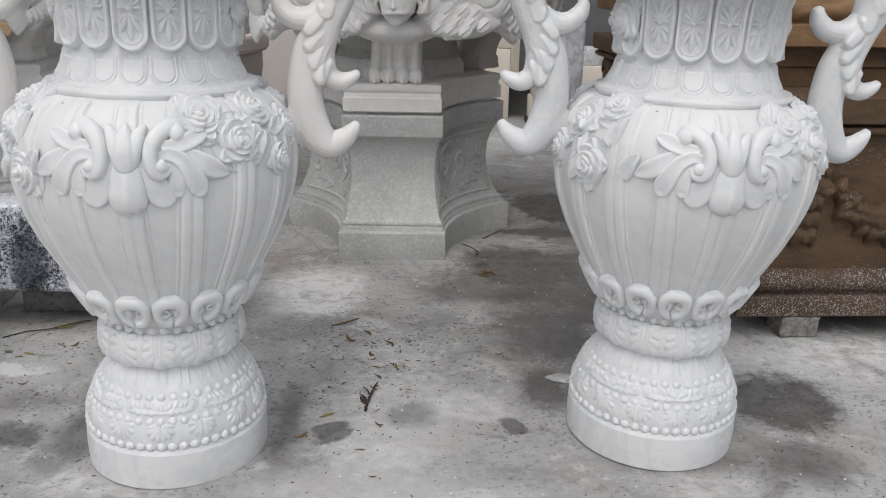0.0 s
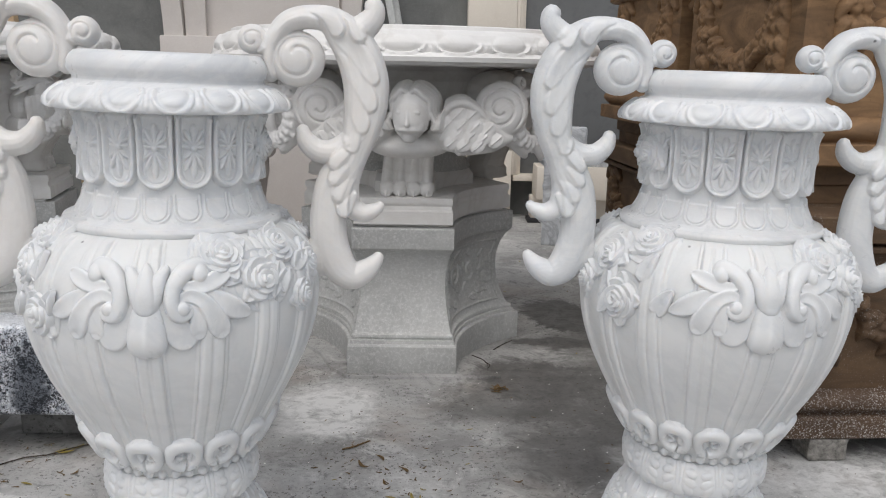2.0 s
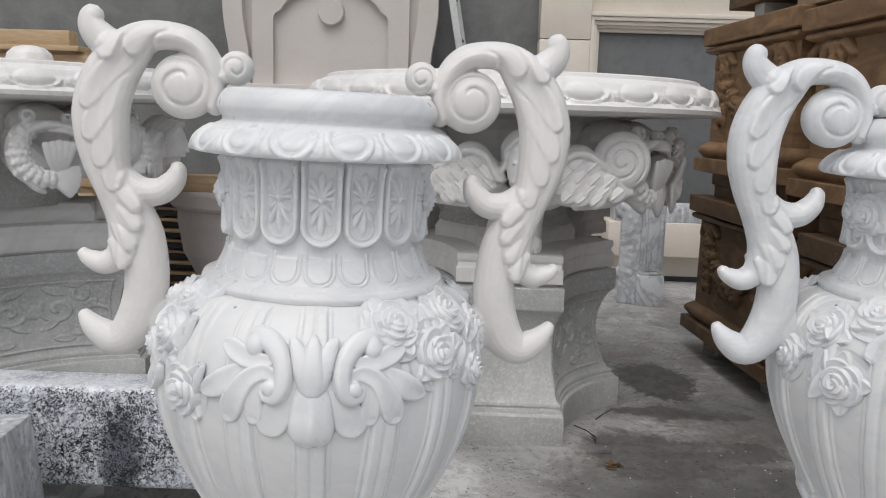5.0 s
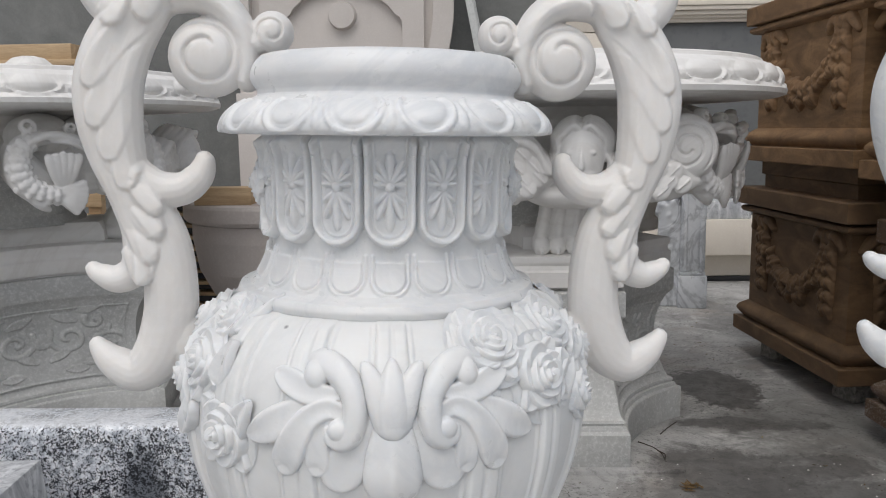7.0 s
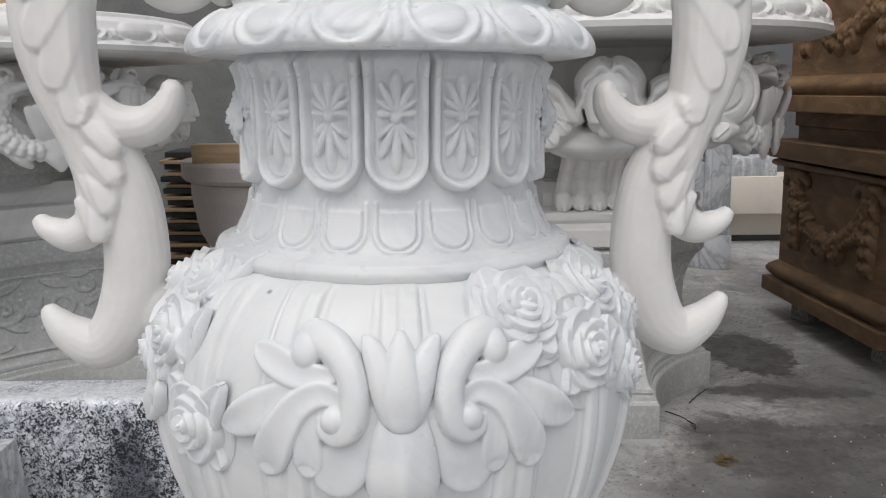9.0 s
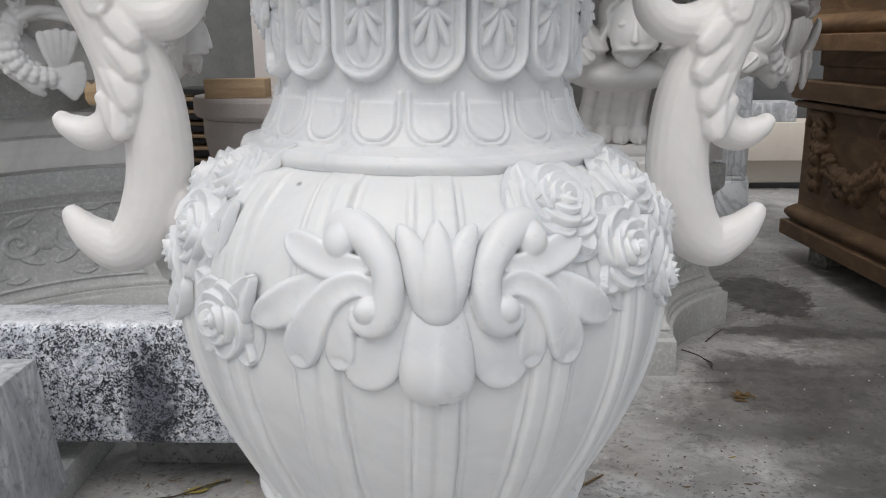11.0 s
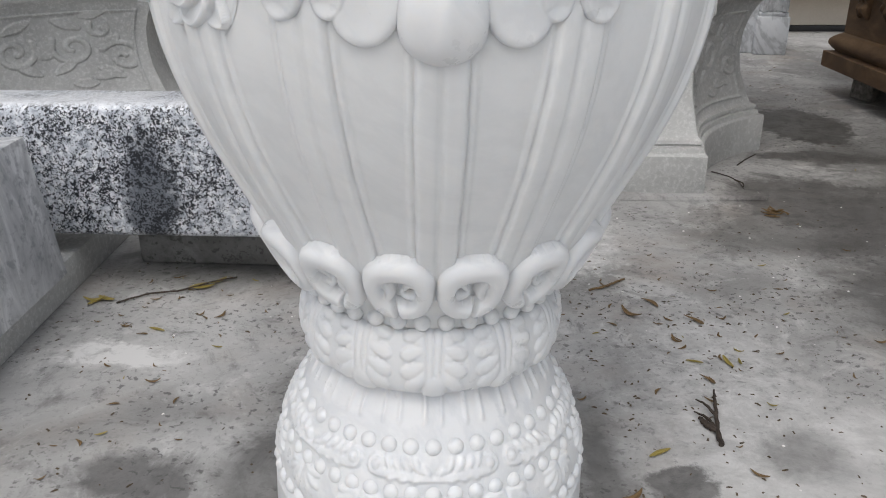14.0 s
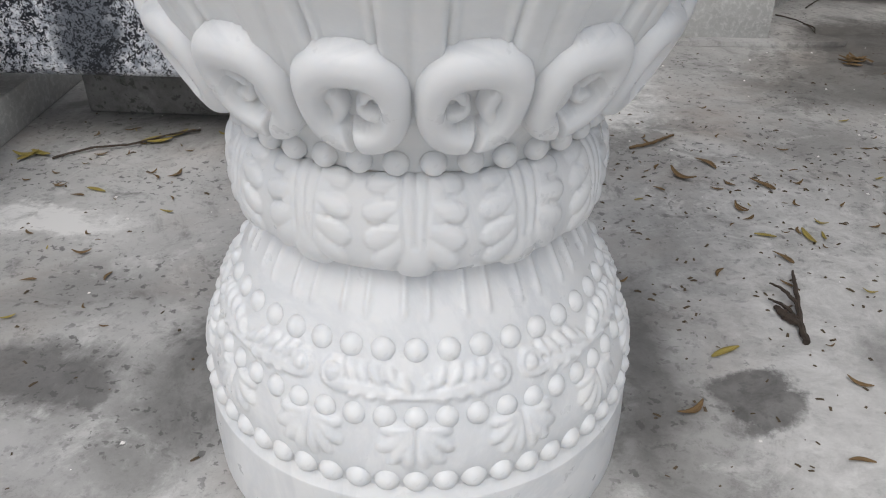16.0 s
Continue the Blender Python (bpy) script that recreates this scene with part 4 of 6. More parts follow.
def handle_mesh():
    """The S-scrolled acanthus handle in the x-z plane, outward along +x."""
    bm = bmesh.new()
    # upper arm with its hooked end
    arm = [(0.232, 1.254, 0.018, 0.026), (0.262, 1.275, 0.022, 0.029), (0.300, 1.276, 0.026, 0.031), (0.338, 1.252, 0.038, 0.034), (0.368, 1.211, 0.0450, 0.036), (0.386, 1.160, 0.0475, 0.037), (0.388, 1.110, 0.0460, 0.036), (0.380, 1.058, 0.0395, 0.034),
           (0.364, 1.000, 0.030, 0.032), (0.353, 0.945, 0.025, 0.030), (0.360, 0.897, 0.023, 0.028), (0.386, 0.880, 0.021, 0.024), (0.412, 0.888, 0.015, 0.018), (0.424, 0.898, 0.010, 0.012)]
    add_sweep(bm, [(0.200, 1.160, 0.010, 0.026), (0.194, 1.196, 0.015, 0.030), (0.206, 1.240, 0.0195, 0.032), (0.240, 1.271, 0.0225, 0.033)] + arm[2:], 84, 20)
    # lower stem with its upturned foot
    add_sweep(bm, [(0.356, 1.030, 0.018, 0.022), (0.334, 0.985, 0.026, 0.028), (0.318, 0.935, 0.034, 0.032), (0.313, 0.876, 0.038, 0.034), (0.316, 0.822, 0.039, 0.034), (0.334, 0.768, 0.038, 0.033), (0.366, 0.742, 0.031, 0.029),
                   (0.398, 0.757, 0.024, 0.024), (0.416, 0.776, 0.016, 0.017), (0.423, 0.787, 0.011, 0.012)], 52, 20)
    add_ball(bm, (0.300, 0, 0.79), (0.034, 0.028, 0.05))
    # inner hook
    add_sweep(bm, [(0.372, 1.045, 0.024, 0.028), (0.330, 1.012, 0.026, 0.029), (0.292, 1.010, 0.024, 0.026), (0.268, 1.028, 0.021, 0.021), (0.260, 1.047, 0.016, 0.016), (0.261, 1.056, 0.012, 0.012)], 30, 16)
    # horn on the crest
    add_sweep(bm, [(0.362, 1.250, 0.028, 0.026), (0.383, 1.264, 0.0275, 0.025), (0.398, 1.281, 0.0245, 0.023), (0.402, 1.297, 0.0210, 0.020), (0.397, 1.309, 0.0180, 0.017)], 22, 16)
    # volute and the small curl that rests on the lip
    add_ball(bm, (0.2475, 0, 1.194), (0.0570, 0.0400, 0.0560), None, 32, 20)
    add_ball(bm, (0.160, 0, 1.229), (0.0300, 0.0300, 0.0300), None, 20, 14)
    add_sweep(bm, [(0.165, 1.222, 0.018, 0.024), (0.186, 1.212, 0.015, 0.026), (0.208, 1.204, 0.020, 0.028)], 8, 12)
    add_ball(bm, (0.196, 0, 1.172), (0.020, 0.024, 0.026))
    # tips of the lower leaf, over the stem
    for s in (-1, 1):
        for x1, z1, x2, z2, w in ((0.346, 1.006, 0.325, 0.986, 0.0150), (0.346, 0.974, 0.325, 0.953, 0.0155), (0.348, 0.940, 0.334, 0.918, 0.0150), (0.354, 0.908, 0.346, 0.887, 0.0145)):
            add_sweep(bm, [(x1 + 0.014, z1 + 0.016, 0.008, 0.006, s * 0.023), (x1, z1, w, 0.008, s * 0.0265), (x2, z2, w * 0.95, 0.0075, s * 0.0290), (x2 - 0.003, z2 - 0.004, w * 0.75, 0.0070, s * 0.0285)], 14, 14)
    me = fused("handle", bm, 0.0019, 1, 0.45)
    co = np.empty(len(me.vertices) * 3, np.float32)
    me.vertices.foreach_get("co", co)
    co = co.reshape(-1, 3)
    # acanthus blades cut into both flanks of the arm
    q = spline(arm, 241)
    d = np.gradient(q[:, :2], axis=0)
    run = np.concatenate([[0], np.cumsum(np.linalg.norm(np.diff(q[:, :2], axis=0), axis=1))])
    d /= np.linalg.norm(d, axis=1)[:, None]
    k = np.array([np.argmin((q[:, 0] - x) ** 2 + (q[:, 1] - z) ** 2) for x, y, z in co])
    off = co[:, (0, 2)] - q[k, :2]
    X, W = run[k], off[:, 0] * -d[k, 1] + off[:, 1] * d[k, 0]
    # the flank is hollowed like a spoon; long blades lie in the hollow and three lobes hang over it from the crest
    dish = -0.011 * np.exp(-((X - 0.150) / np.where(X < 0.150, 0.055, 0.095)) ** 2) * np.exp(-((W + 0.010) / 0.024) ** 2)
    H = dish.copy()
    for x0, w0, x1, w1 in ((0.120, -0.014, 0.240, 0.014), (0.165, -0.044, 0.292, 0.008), (0.215, -0.048, 0.339, -0.002), (0.265, -0.048, 0.382, -0.010)):
        h = field(X, W, [(x0, w0, 0.016, 0.0015), (x0 + (x1 - x0) * 0.4, w0 + (w1 - w0) * 0.45, 0.0195, 0.0040), (x0 + (x1 - x0) * 0.7, w0 + (w1 - w0) * 0.80, 0.0195, 0.0068), (x1 - 0.024, w1 - 0.003, 0.0175, 0.0090), (x1 - 0.015, w1, 0.0145, 0.0090)], "leaf", 90)
        H = np.maximum(H, np.where(h > 0, h + dish * 0.9, -1))
    for x1, w1 in ((0.157, 0.018), (0.124, -0.010), (0.070, -0.024)):
        H = np.maximum(H, field(X, W, [(x1 - 0.066, w1 + 0.026, 0.012, 0.002), (x1 - 0.038, w1 + 0.015, 0.0160, 0.0045), (x1 - 0.019, w1 + 0.006, 0.0175, 0.0070), (x1 - 0.013, w1 + 0.002, 0.0145, 0.0070)], "leaf", 60))
    low = np.zeros(len(co))
    for x1, w1, w0 in ((0.424, -0.040, -0.004), (0.450, -0.035, 0.002), (0.479, -0.026, 0.006), (0.503, -0.022, 0.006)):
        low = np.maximum(low, field(X, W, [(x1 - 0.085, w0 + 0.004, 0.012, 0.0025), (x1 - 0.052, w0 * 0.6 + w1 * 0.4, 0.0145, 0.0045), (x1 - 0.026, w0 * 0.2 + w1 * 0.8 + 0.002, 0.0145, 0.0085), (x1 - 0.012, w1 + 0.004, 0.0125, 0.0090)], "leaf", 60))
    low *= np.clip(2.2 * np.abs(co[:, 1]) / q[k, 3] - 0.4, 0, 1) * (np.abs(W) < 0.060)
    lat = np.clip(np.abs(W) / q[k, 2], 0, 1)
    H += q[k, 3] * (np.sqrt(1 - lat ** 4) - np.sqrt(1 - lat ** 2)) * 0.75 * smoothstep(X, 0.09, 0.16) * (1 - smoothstep(X, 0.36, 0.44))
    H *= np.clip(1.6 * np.abs(co[:, 1]) / q[k, 3] - 0.25, 0, 1) * (np.abs(W) < q[k, 2] * 1.05)
    H = np.where(low > 0, np.maximum(H, low), H)
    edges = np.empty(len(me.edges) * 2, np.int32)
    me.edges.foreach_get("vertices", edges)
    e0, e1 = edges[::2], edges[1::2]
    count = np.bincount(edges, minlength=len(co))
    for _ in range(3):
        total = np.bincount(e0, H[e1], len(co)) + np.bincount(e1, H[e0], len(co))
        H = 0.5 * H + 0.5 * total / np.maximum(count, 1)
    H -= spiral_cut(co, 0.2475, 1.194, [(20, 0.056), (45, 0.050), (90, 0.042), (180, 0.034), (270, 0.0315), (360, 0.0295), (450, 0.0235), (500, 0.0150)], 0.0065, 0.0038)
    H -= spiral_cut(co, 0.160, 1.229, [(-150, 0.030), (0, 0.0185), (90, 0.0160), (180, 0.0140), (270, 0.0100), (340, 0.0060)], 0.0045, 0.0026) * (co[:, 0] < 0.192)
    co[:, 1] += np.sign(co[:, 1]) * H * (np.abs(co[:, 1]) > 0.006)
    me.vertices.foreach_set("co", co.ravel())
    me.update()
    return me


def bead_mesh(r):
    bm = bmesh.new()
    bmesh.ops.create_uvsphere(bm, u_segments=14, v_segments=9, radius=r)
    return to_mesh("bead", bm)


ROSE, ROSE_LEAF, HANDLE = rose_mesh(), rose_leaf_mesh(), handle_mesh()
SCROLLS = {1: scroll_mesh(1), -1: scroll_mesh(-1)}
BOSS, TULIP, RING = boss_mesh(), tulip_mesh(), ring_mesh()
BEAD = bead_mesh(0.0102)
URN_MESH = dict(foot=lathe("foot", FOOT, 640, foot_relief, 0.0024), collar=lathe("collar", COLLAR, 640, collar_relief, 0.0022), bowl=lathe("bowl", BOWL, 1024, rib_relief, 0.006),
                neck=lathe("neck", NECK, 960, neck_relief, 0.0017), rim=lathe("rim", RIM, 640, rim_relief, 0.0022))
HANDLE.materials.append(MARBLE_WARM)
URN_MESH["bowl"].materials.append(MARBLE_BOWL)
for me in (ROSE, ROSE_LEAF, *SCROLLS.values(), BOSS, TULIP, RING, BEAD, *(me for name, me in URN_MESH.items() if name != "bowl")):
    me.materials.append(MARBLE)


def on_bowl(theta, z, out=0.0, spin=0.0, lean=1.0):
    """The place on the bowl or neck at an angle in degrees, its -y axis looking outward."""
    a = radians(theta)
    if z < 0.872:
        x, y, zz = bowl_point((a * BOWL_R, -out, z))
        slope = (np.interp(z + 0.01, BOWL[:, 1], BOWL[:, 0]) - np.interp(z - 0.01, BOWL[:, 1], BOWL[:, 0])) / 0.02
        up = math.degrees(math.atan(-slope))
    else:
        r = 0.178 + out
        x, y, zz, up = r * math.sin(a), -r * math.cos(a), z, 0.0
    return Matrix.Translation((x, y, zz)) @ Matrix.Rotation(a, 4, "Z") @ Matrix.Rotation(-radians(up) * lean, 4, "X") @ Matrix.Rotation(radians(spin), 4, "Y")


ROSES_A = [(29, 0.836, 1.08, 0), (43.5, 0.786, 1.08, 70), (58, 0.838, 1.05, 150), (66, 0.735, 0.9, 200), (76, 0.792, 1.0, 30), (-60, 0.850, 1.0, 40), (-62, 0.796, 1.02, 110), (-46, 0.722, 1.08, 250), (-78, 0.755, 1.0, 10),
           (-84, 0.83, 0.9, 80), (85, 1.02, 0.85, 20), (-85, 1.02, 0.85, 130)]
ROSES_B = [(28, 0.832, 1.05, 20), (46, 0.790, 1.05, 100), (60, 0.840, 1.02, 150), (66, 0.735, 0.9, 210), (77, 0.792, 1.0, 50), (-53, 0.851, 1.05, 60), (-71, 0.812, 1.05, 130), (-60, 0.728, 1.12, 200), (-86, 0.745, 1.0, 10),
           (85, 1.02, 0.9, 60), (-78, 1.02, 1.0, 150)]
LEAVES = [(36, 0.825, 1.0, 200), (48, 0.740, 1.1, -60), (54, 0.752, 1.0, -100), (62, 0.79, 1.0, -20), (72, 0.745, 1.0, -80), (-42, 0.715, 1.0, -60), (-50, 0.775, 1.0, -70), (-62, 0.750, 1.1, 120),
          (-70, 0.840, 1.0, 70), (-52, 0.850, 0.9, -60), (-66, 0.715, 1.0, -90), (78, 0.995, 0.8, -60), (93, 1.0, 0.8, 240), (-78, 0.995, 0.8, 240), (-92, 1.0, 0.8, -60)]


def urn(m, label, arm_stone, roses):
    top = thing("marble_urn", label, "urn", m, "pair of carved urns")
    made = {}
    for name, me in URN_MESH.items():
        made[name] = part(name, me, MARBLE, top)
    for count, r, z, size in ((41, 0.1612, 0.2080, 1.14), (49, 0.1845, 0.1615, 1.14), (54, 0.1972, 0.1070, 1.14)):
        for k in range(count):
            a = 2 * math.pi * k / count
            b = part("bead", BEAD, MARBLE, made["foot"])
            b.matrix_basis = Matrix.Translation((r * math.sin(a), -r * math.cos(a), z)) @ Matrix.Scale(size, 4)
    for k in range(36):
        a = 2 * math.pi * (k + 0.5) / 36
        b = part("bead", BEAD, MARBLE, made["bowl"])
        b.matrix_basis = Matrix.Translation((0.1490 * math.sin(a), -0.1490 * math.cos(a), 0.3615)) @ Matrix.Scale(0.94, 4)
    for k in range(N16):
        part("scroll_ring", RING, MARBLE, made["bowl"]).matrix_basis = Matrix.Rotation(2 * math.pi * (k + 0.5) / N16, 4, "Z") @ Matrix.Diagonal((-1 if k % 2 else 1, 1, 1, 1))
    for turn in (0, math.pi):
        spin = Matrix.Rotation(turn, 4, "Z")
        for me, name in ((SCROLLS[1], "scroll"), (SCROLLS[-1], "scroll"), (BOSS, "boss"), (TULIP, "tulip")):
            part(name, me, MARBLE, made["bowl"]).matrix_basis = spin
        for th, z, k, sp in roses:
            part("rose", ROSE, MARBLE, made["bowl"] if z < 0.9 else made["neck"]).matrix_basis = spin @ on_bowl(th, z, 0.0, sp, 0.9) @ Matrix.Diagonal((k, 0.85 * k, k, 1))
        for th, z, k, sp in LEAVES:
            part("leaf", ROSE_LEAF, MARBLE, made["bowl"] if z < 0.9 else made["neck"]).matrix_basis = spin @ on_bowl(th, z, 0.002, sp) @ Matrix.Scale(k, 4)
        handle = part("handle", HANDLE, arm_stone, top, "S-scrolled acanthus handle")
        handle.matrix_basis = spin
        handle.material_slots[0].link = "OBJECT"
        handle.material_slots[0].material = arm_stone
    return top


URN_A = pose(-0.624, 1.722, 0, 0, 1.3, 7.0)
URN_B = pose(0.545, 1.82, 0, 0, 0.9, 2.0) @ Matrix.Diagonal((0.995, 0.995, 0.985, 1))
urn(URN_A, "carved white marble urn with rose garlands and scrolled handles on concrete", MARBLE_WARM, ROSES_A)
urn(URN_B, "white marble urn with roses, scrolls and faint grey flecks on concrete", MARBLE, ROSES_B)


# ---- fountains: three-sided pedestal, winged figures, sea creatures and a round basin ----
PLAN_A, PLAN_B = (0.210, 0.45, 0.075, -0.083), (0.215, 0.56, 0.115, 0.0)   # half width of an end, apothem, hollow of a side, shift in y


def tri_outline(inset, plan, n=22):
    """Plan of the pedestal: three flat ends joined by three hollow sides; returns the points of its six sides in order."""
    short, apothem, hollow, back = plan
    k = 1 - inset / apothem
    sides = []
    for i in range(3):
        a, b = radians(120 * i), radians(120 * (i + 1))
        end = [Matrix.Rotation(a, 3, "Z") @ Vector((sx * short, -apothem, 0)) for sx in (-1, 1)]
        nxt = Matrix.Rotation(b, 3, "Z") @ Vector((-short, -apothem, 0))
        sides.append([end[0].lerp(end[1], t / 4) for t in range(5)])
        mid = (end[1] + nxt) / 2
        inward = -mid.normalized()
        sides.append([end[1].lerp(nxt, t / n) + inward * hollow * (1 - (2 * t / n - 1) ** 2) for t in range(n + 1)])
    return [[(p.x * k, p.y * k + back) for p in s] for s in sides]


def tri_loft(levels, plan):
    """Stacks the plan at (z, inset) levels and closes top and bottom."""
    bm = bmesh.new()
    rings = []
    for z, inset in levels:
        pts = []
        for s in tri_outline(inset, plan):
            pts += s[:-1]
        rings.append([bm.verts.new((x, y, z)) for x, y in pts])
    for r0, r1 in zip(rings, rings[1:]):
        for j in range(len(r0)):
            bm.faces.new((r0[j], r0[(j + 1) % len(r0)], r1[(j + 1) % len(r0)], r1[j]))
    bm.faces.new(rings[0][::-1])
    bm.faces.new(rings[-1])
    return bm


SHAFT = [(0.166, 0.048), (0.19, 0.060), (0.22, 0.072), (0.27, 0.090), (0.33, 0.098), (0.39, 0.095), (0.44, 0.080), (0.475, 0.060)]


def hollow_relief(plan):
    """Low carved scrollwork that fills one hollow side of the shaft."""
    short, apothem, hollow, back = plan
    p0 = np.array((short, -apothem))
    p1 = np.array((-short * math.cos(radians(120)) + apothem * math.sin(radians(120)), -short * math.sin(radians(120)) - apothem * math.cos(radians(120))))
    out = (p0 + p1) / np.linalg.norm(p0 + p1)
    T, Z = np.meshgrid(np.linspace(0.05, 0.95, 230), np.linspace(0.180, 0.462, 105), indexing="ij")
    inset = np.interp(Z, [a for a, b in SHAFT], [b for a, b in SHAFT])
    U = (T - 0.5) * 0.52
    H = np.zeros_like(U)
    for s in (-1, 1):
        for cx, cz, r0, way in ((0.075, 0.34, 0.058, 1), (0.195, 0.30, 0.055, -1), (0.150, 0.400, 0.034, 1)):
            rows = [(s * (cx + (r0 - 0.0040 * k) * math.cos(way * radians(38 * k) + 2.6)), cz + (r0 - 0.0040 * k) * math.sin(way * radians(38 * k) + 2.6), 0.0085, 0.010) for k in range(13)]
            H = np.maximum(H, field(U, Z, rows, "roll", 90))
        for x, z, a, ln in ((0.02, 0.26, 0.6, 0.07), (0.03, 0.43, -0.4, 0.07), (0.11, 0.235, 0.3, 0.07), (0.13, 0.27, -0.6, 0.06), (0.22, 0.37, 1.1, 0.07), (0.24, 0.24, 0.9, 0.05), (0.06, 0.22, 0.0, 0.05), (0.24, 0.42, 0.3, 0.04), (0.10, 0.44, 0.2, 0.05), (0.16, 0.345, 0.8, 0.04)):
            H = np.maximum(H, field(U, Z, [(s * x, z, 0.006, 0.006), (s * (x + ln * 0.5 * math.cos(a)), z + ln * 0.5 * math.sin(a), 0.016, 0.011), (s * (x + ln * math.cos(a)), z + ln * math.sin(a), 0.007, 0.008)], "leaf", 30))
    H = np.maximum(H, np.where(np.hypot(U, Z - 0.335) < 0.03, 0.013 * np.sqrt(np.clip(1 - (np.hypot(U, Z - 0.335) / 0.03) ** 2, 0, 1)), 0))
    edge = np.minimum(np.minimum(T - 0.05, 0.95 - T) * 0.52, np.minimum(Z - 0.180, 0.462 - Z))
    H = np.clip(H, 0, 1) * 0.8 + 0.002
    H = np.where(edge < 0.004, -0.004, np.where(edge < 0.012, 0.0065, H))
    k = (1 - inset / apothem)
    base = p0[:, None, None] + (p1 - p0)[:, None, None] * T - out[:, None, None] * hollow * (1 - (2 * T - 1) ** 2)
    x, y = base[0] * k + out[0] * H, base[1] * k + out[1] * H
    return mesh_from("carving", np.stack([x, y, Z], -1).reshape(-1, 3), grid_faces(*T.shape, False))


CARVINGS = {p: hollow_relief(p) for p in (PLAN_A, PLAN_B)}


def winged_figure_mesh():
    """A plain winged bust over a lion's paw, facing -y; its back leans on the column."""
    bm = bmesh.new()
    # paw with four toes under a fluted leg
    for k in range(4):
        x = -0.078 + 0.052 * k
        add_box(bm, x - 0.0245, x + 0.0245, -0.50, -0.38, 0.690, 0.752, 0.020, 4)
        add_sweep(bm, [(x * 0.98, 0.73, 0.024, 0.050, -0.440), (x * 0.96, 0.78, 0.0235, 0.046, -0.450), (x * 0.94, 0.83, 0.0225, 0.046, -0.465), (x * 0.94, 0.88, 0.022, 0.05, -0.48)], 12, 14)
        add_sweep(bm, [(x, 0.712, 0.010, 0.010, -0.496), (x, 0.697, 0.005, 0.008, -0.504)], 5, 8)
    add_sweep(bm, [(0, 0.70, 0.095, 0.06, -0.41), (0, 0.76, 0.095, 0.06, -0.42), (0, 0.82, 0.092, 0.06, -0.44), (0, 0.88, 0.10, 0.07, -0.46)], 16, 18)
    # bust, neck and head
    add_ball(bm, (0, -0.535, 0.898), (0.155, 0.085, 0.052), None, 28, 16)
    add_sweep(bm, [(0, 0.835, 0.085, 0.045, -0.455), (0, 0.865, 0.090, 0.045, -0.460), (0, 0.895, 0.100, 0.045, -0.470), (0, 0.925, 0.115, 0.045, -0.480)], 14, 20)
    add_ball(bm, (0, -0.475, 0.925), (0.160, 0.080, 0.045), None, 24, 14)
    add_ball(bm, (0, -0.570, 0.93), (0.038, 0.042, 0.06))
    add_ball(bm, (0, -0.610, 1.032), (0.0655, 0.078, 0.098), None, 32, 22)
    add_ball(bm, (0, -0.622, 0.978), (0.055, 0.061, 0.058), None, 24, 16)
    add_sweep(bm, [(0, 1.060, 0.006, 0.007, -0.678), (0, 1.028, 0.007, 0.010, -0.686), (0, 1.000, 0.0095, 0.012, -0.688)], 14, 12)
    for s in (-1, 1):
        add_sweep(bm, [(s * 0.008, 1.058, 0.005, 0.006, -0.678), (s * 0.028, 1.064, 0.005, 0.006, -0.669), (s * 0.047, 1.057, 0.005, 0.006, -0.650)], 14, 10)
        add_ball(bm, (s * 0.027, -0.671, 1.043), (0.0165, 0.0125, 0.0095))
        add_ball(bm, (s * 0.026, -0.645, 1.000), (0.028, 0.024, 0.036))
    add_ball(bm, (0, -0.680, 0.969), (0.016, 0.007, 0.0044))
    add_ball(bm, (0, -0.678, 0.960), (0.013, 0.007, 0.0044))
    add_ball(bm, (0, -0.655, 0.934), (0.026, 0.022, 0.020))
    # parted wavy hair
    add_ball(bm, (0, -0.560, 1.060), (0.078, 0.076, 0.072), None, 24, 16)
    for s in (-1, 1):
        for k in range(5):
            b = 0.024 * k
            add_sweep(bm, [(s * 0.002, 1.104 + 0.008 * k, 0.009, 0.010, -0.650 + b), (s * 0.024, 1.119 + 0.006 * k, 0.0092, 0.016, -0.660 + b), (s * (0.046 + 0.003 * k), 1.100 + 0.007 * k, 0.0092, 0.017, -0.648 + b),
                           (s * (0.066 + 0.005 * k), 1.080 + 0.003 * k, 0.0092, 0.017, -0.628 + b), (s * (0.066 + 0.006 * k), 1.044, 0.0088, 0.016, -0.612 + b), (s * (0.080 + 0.006 * k), 1.010, 0.0088, 0.015, -0.606 + b),
                           (s * (0.070 + 0.007 * k), 0.976, 0.0085, 0.012, -0.596 + b)], 40, 10)
    # spread wings: a thick shell with a rolled disc behind its tip
    for s in (-1, 1):
        add_sweep(bm, [(s * 0.075, 0.925, 0.035, 0.030, -0.560), (s * 0.110, 0.944, 0.070, 0.028, -0.592), (s * 0.150, 0.960, 0.090, 0.026, -0.608), (s * 0.195, 0.962, 0.096, 0.024, -0.612), (s * 0.245, 0.949, 0.084, 0.024, -0.604),
                       (s * 0.300, 0.932, 0.056, 0.024, -0.587), (s * 0.360, 0.928, 0.018, 0.018, -0.560)], 34, 20)
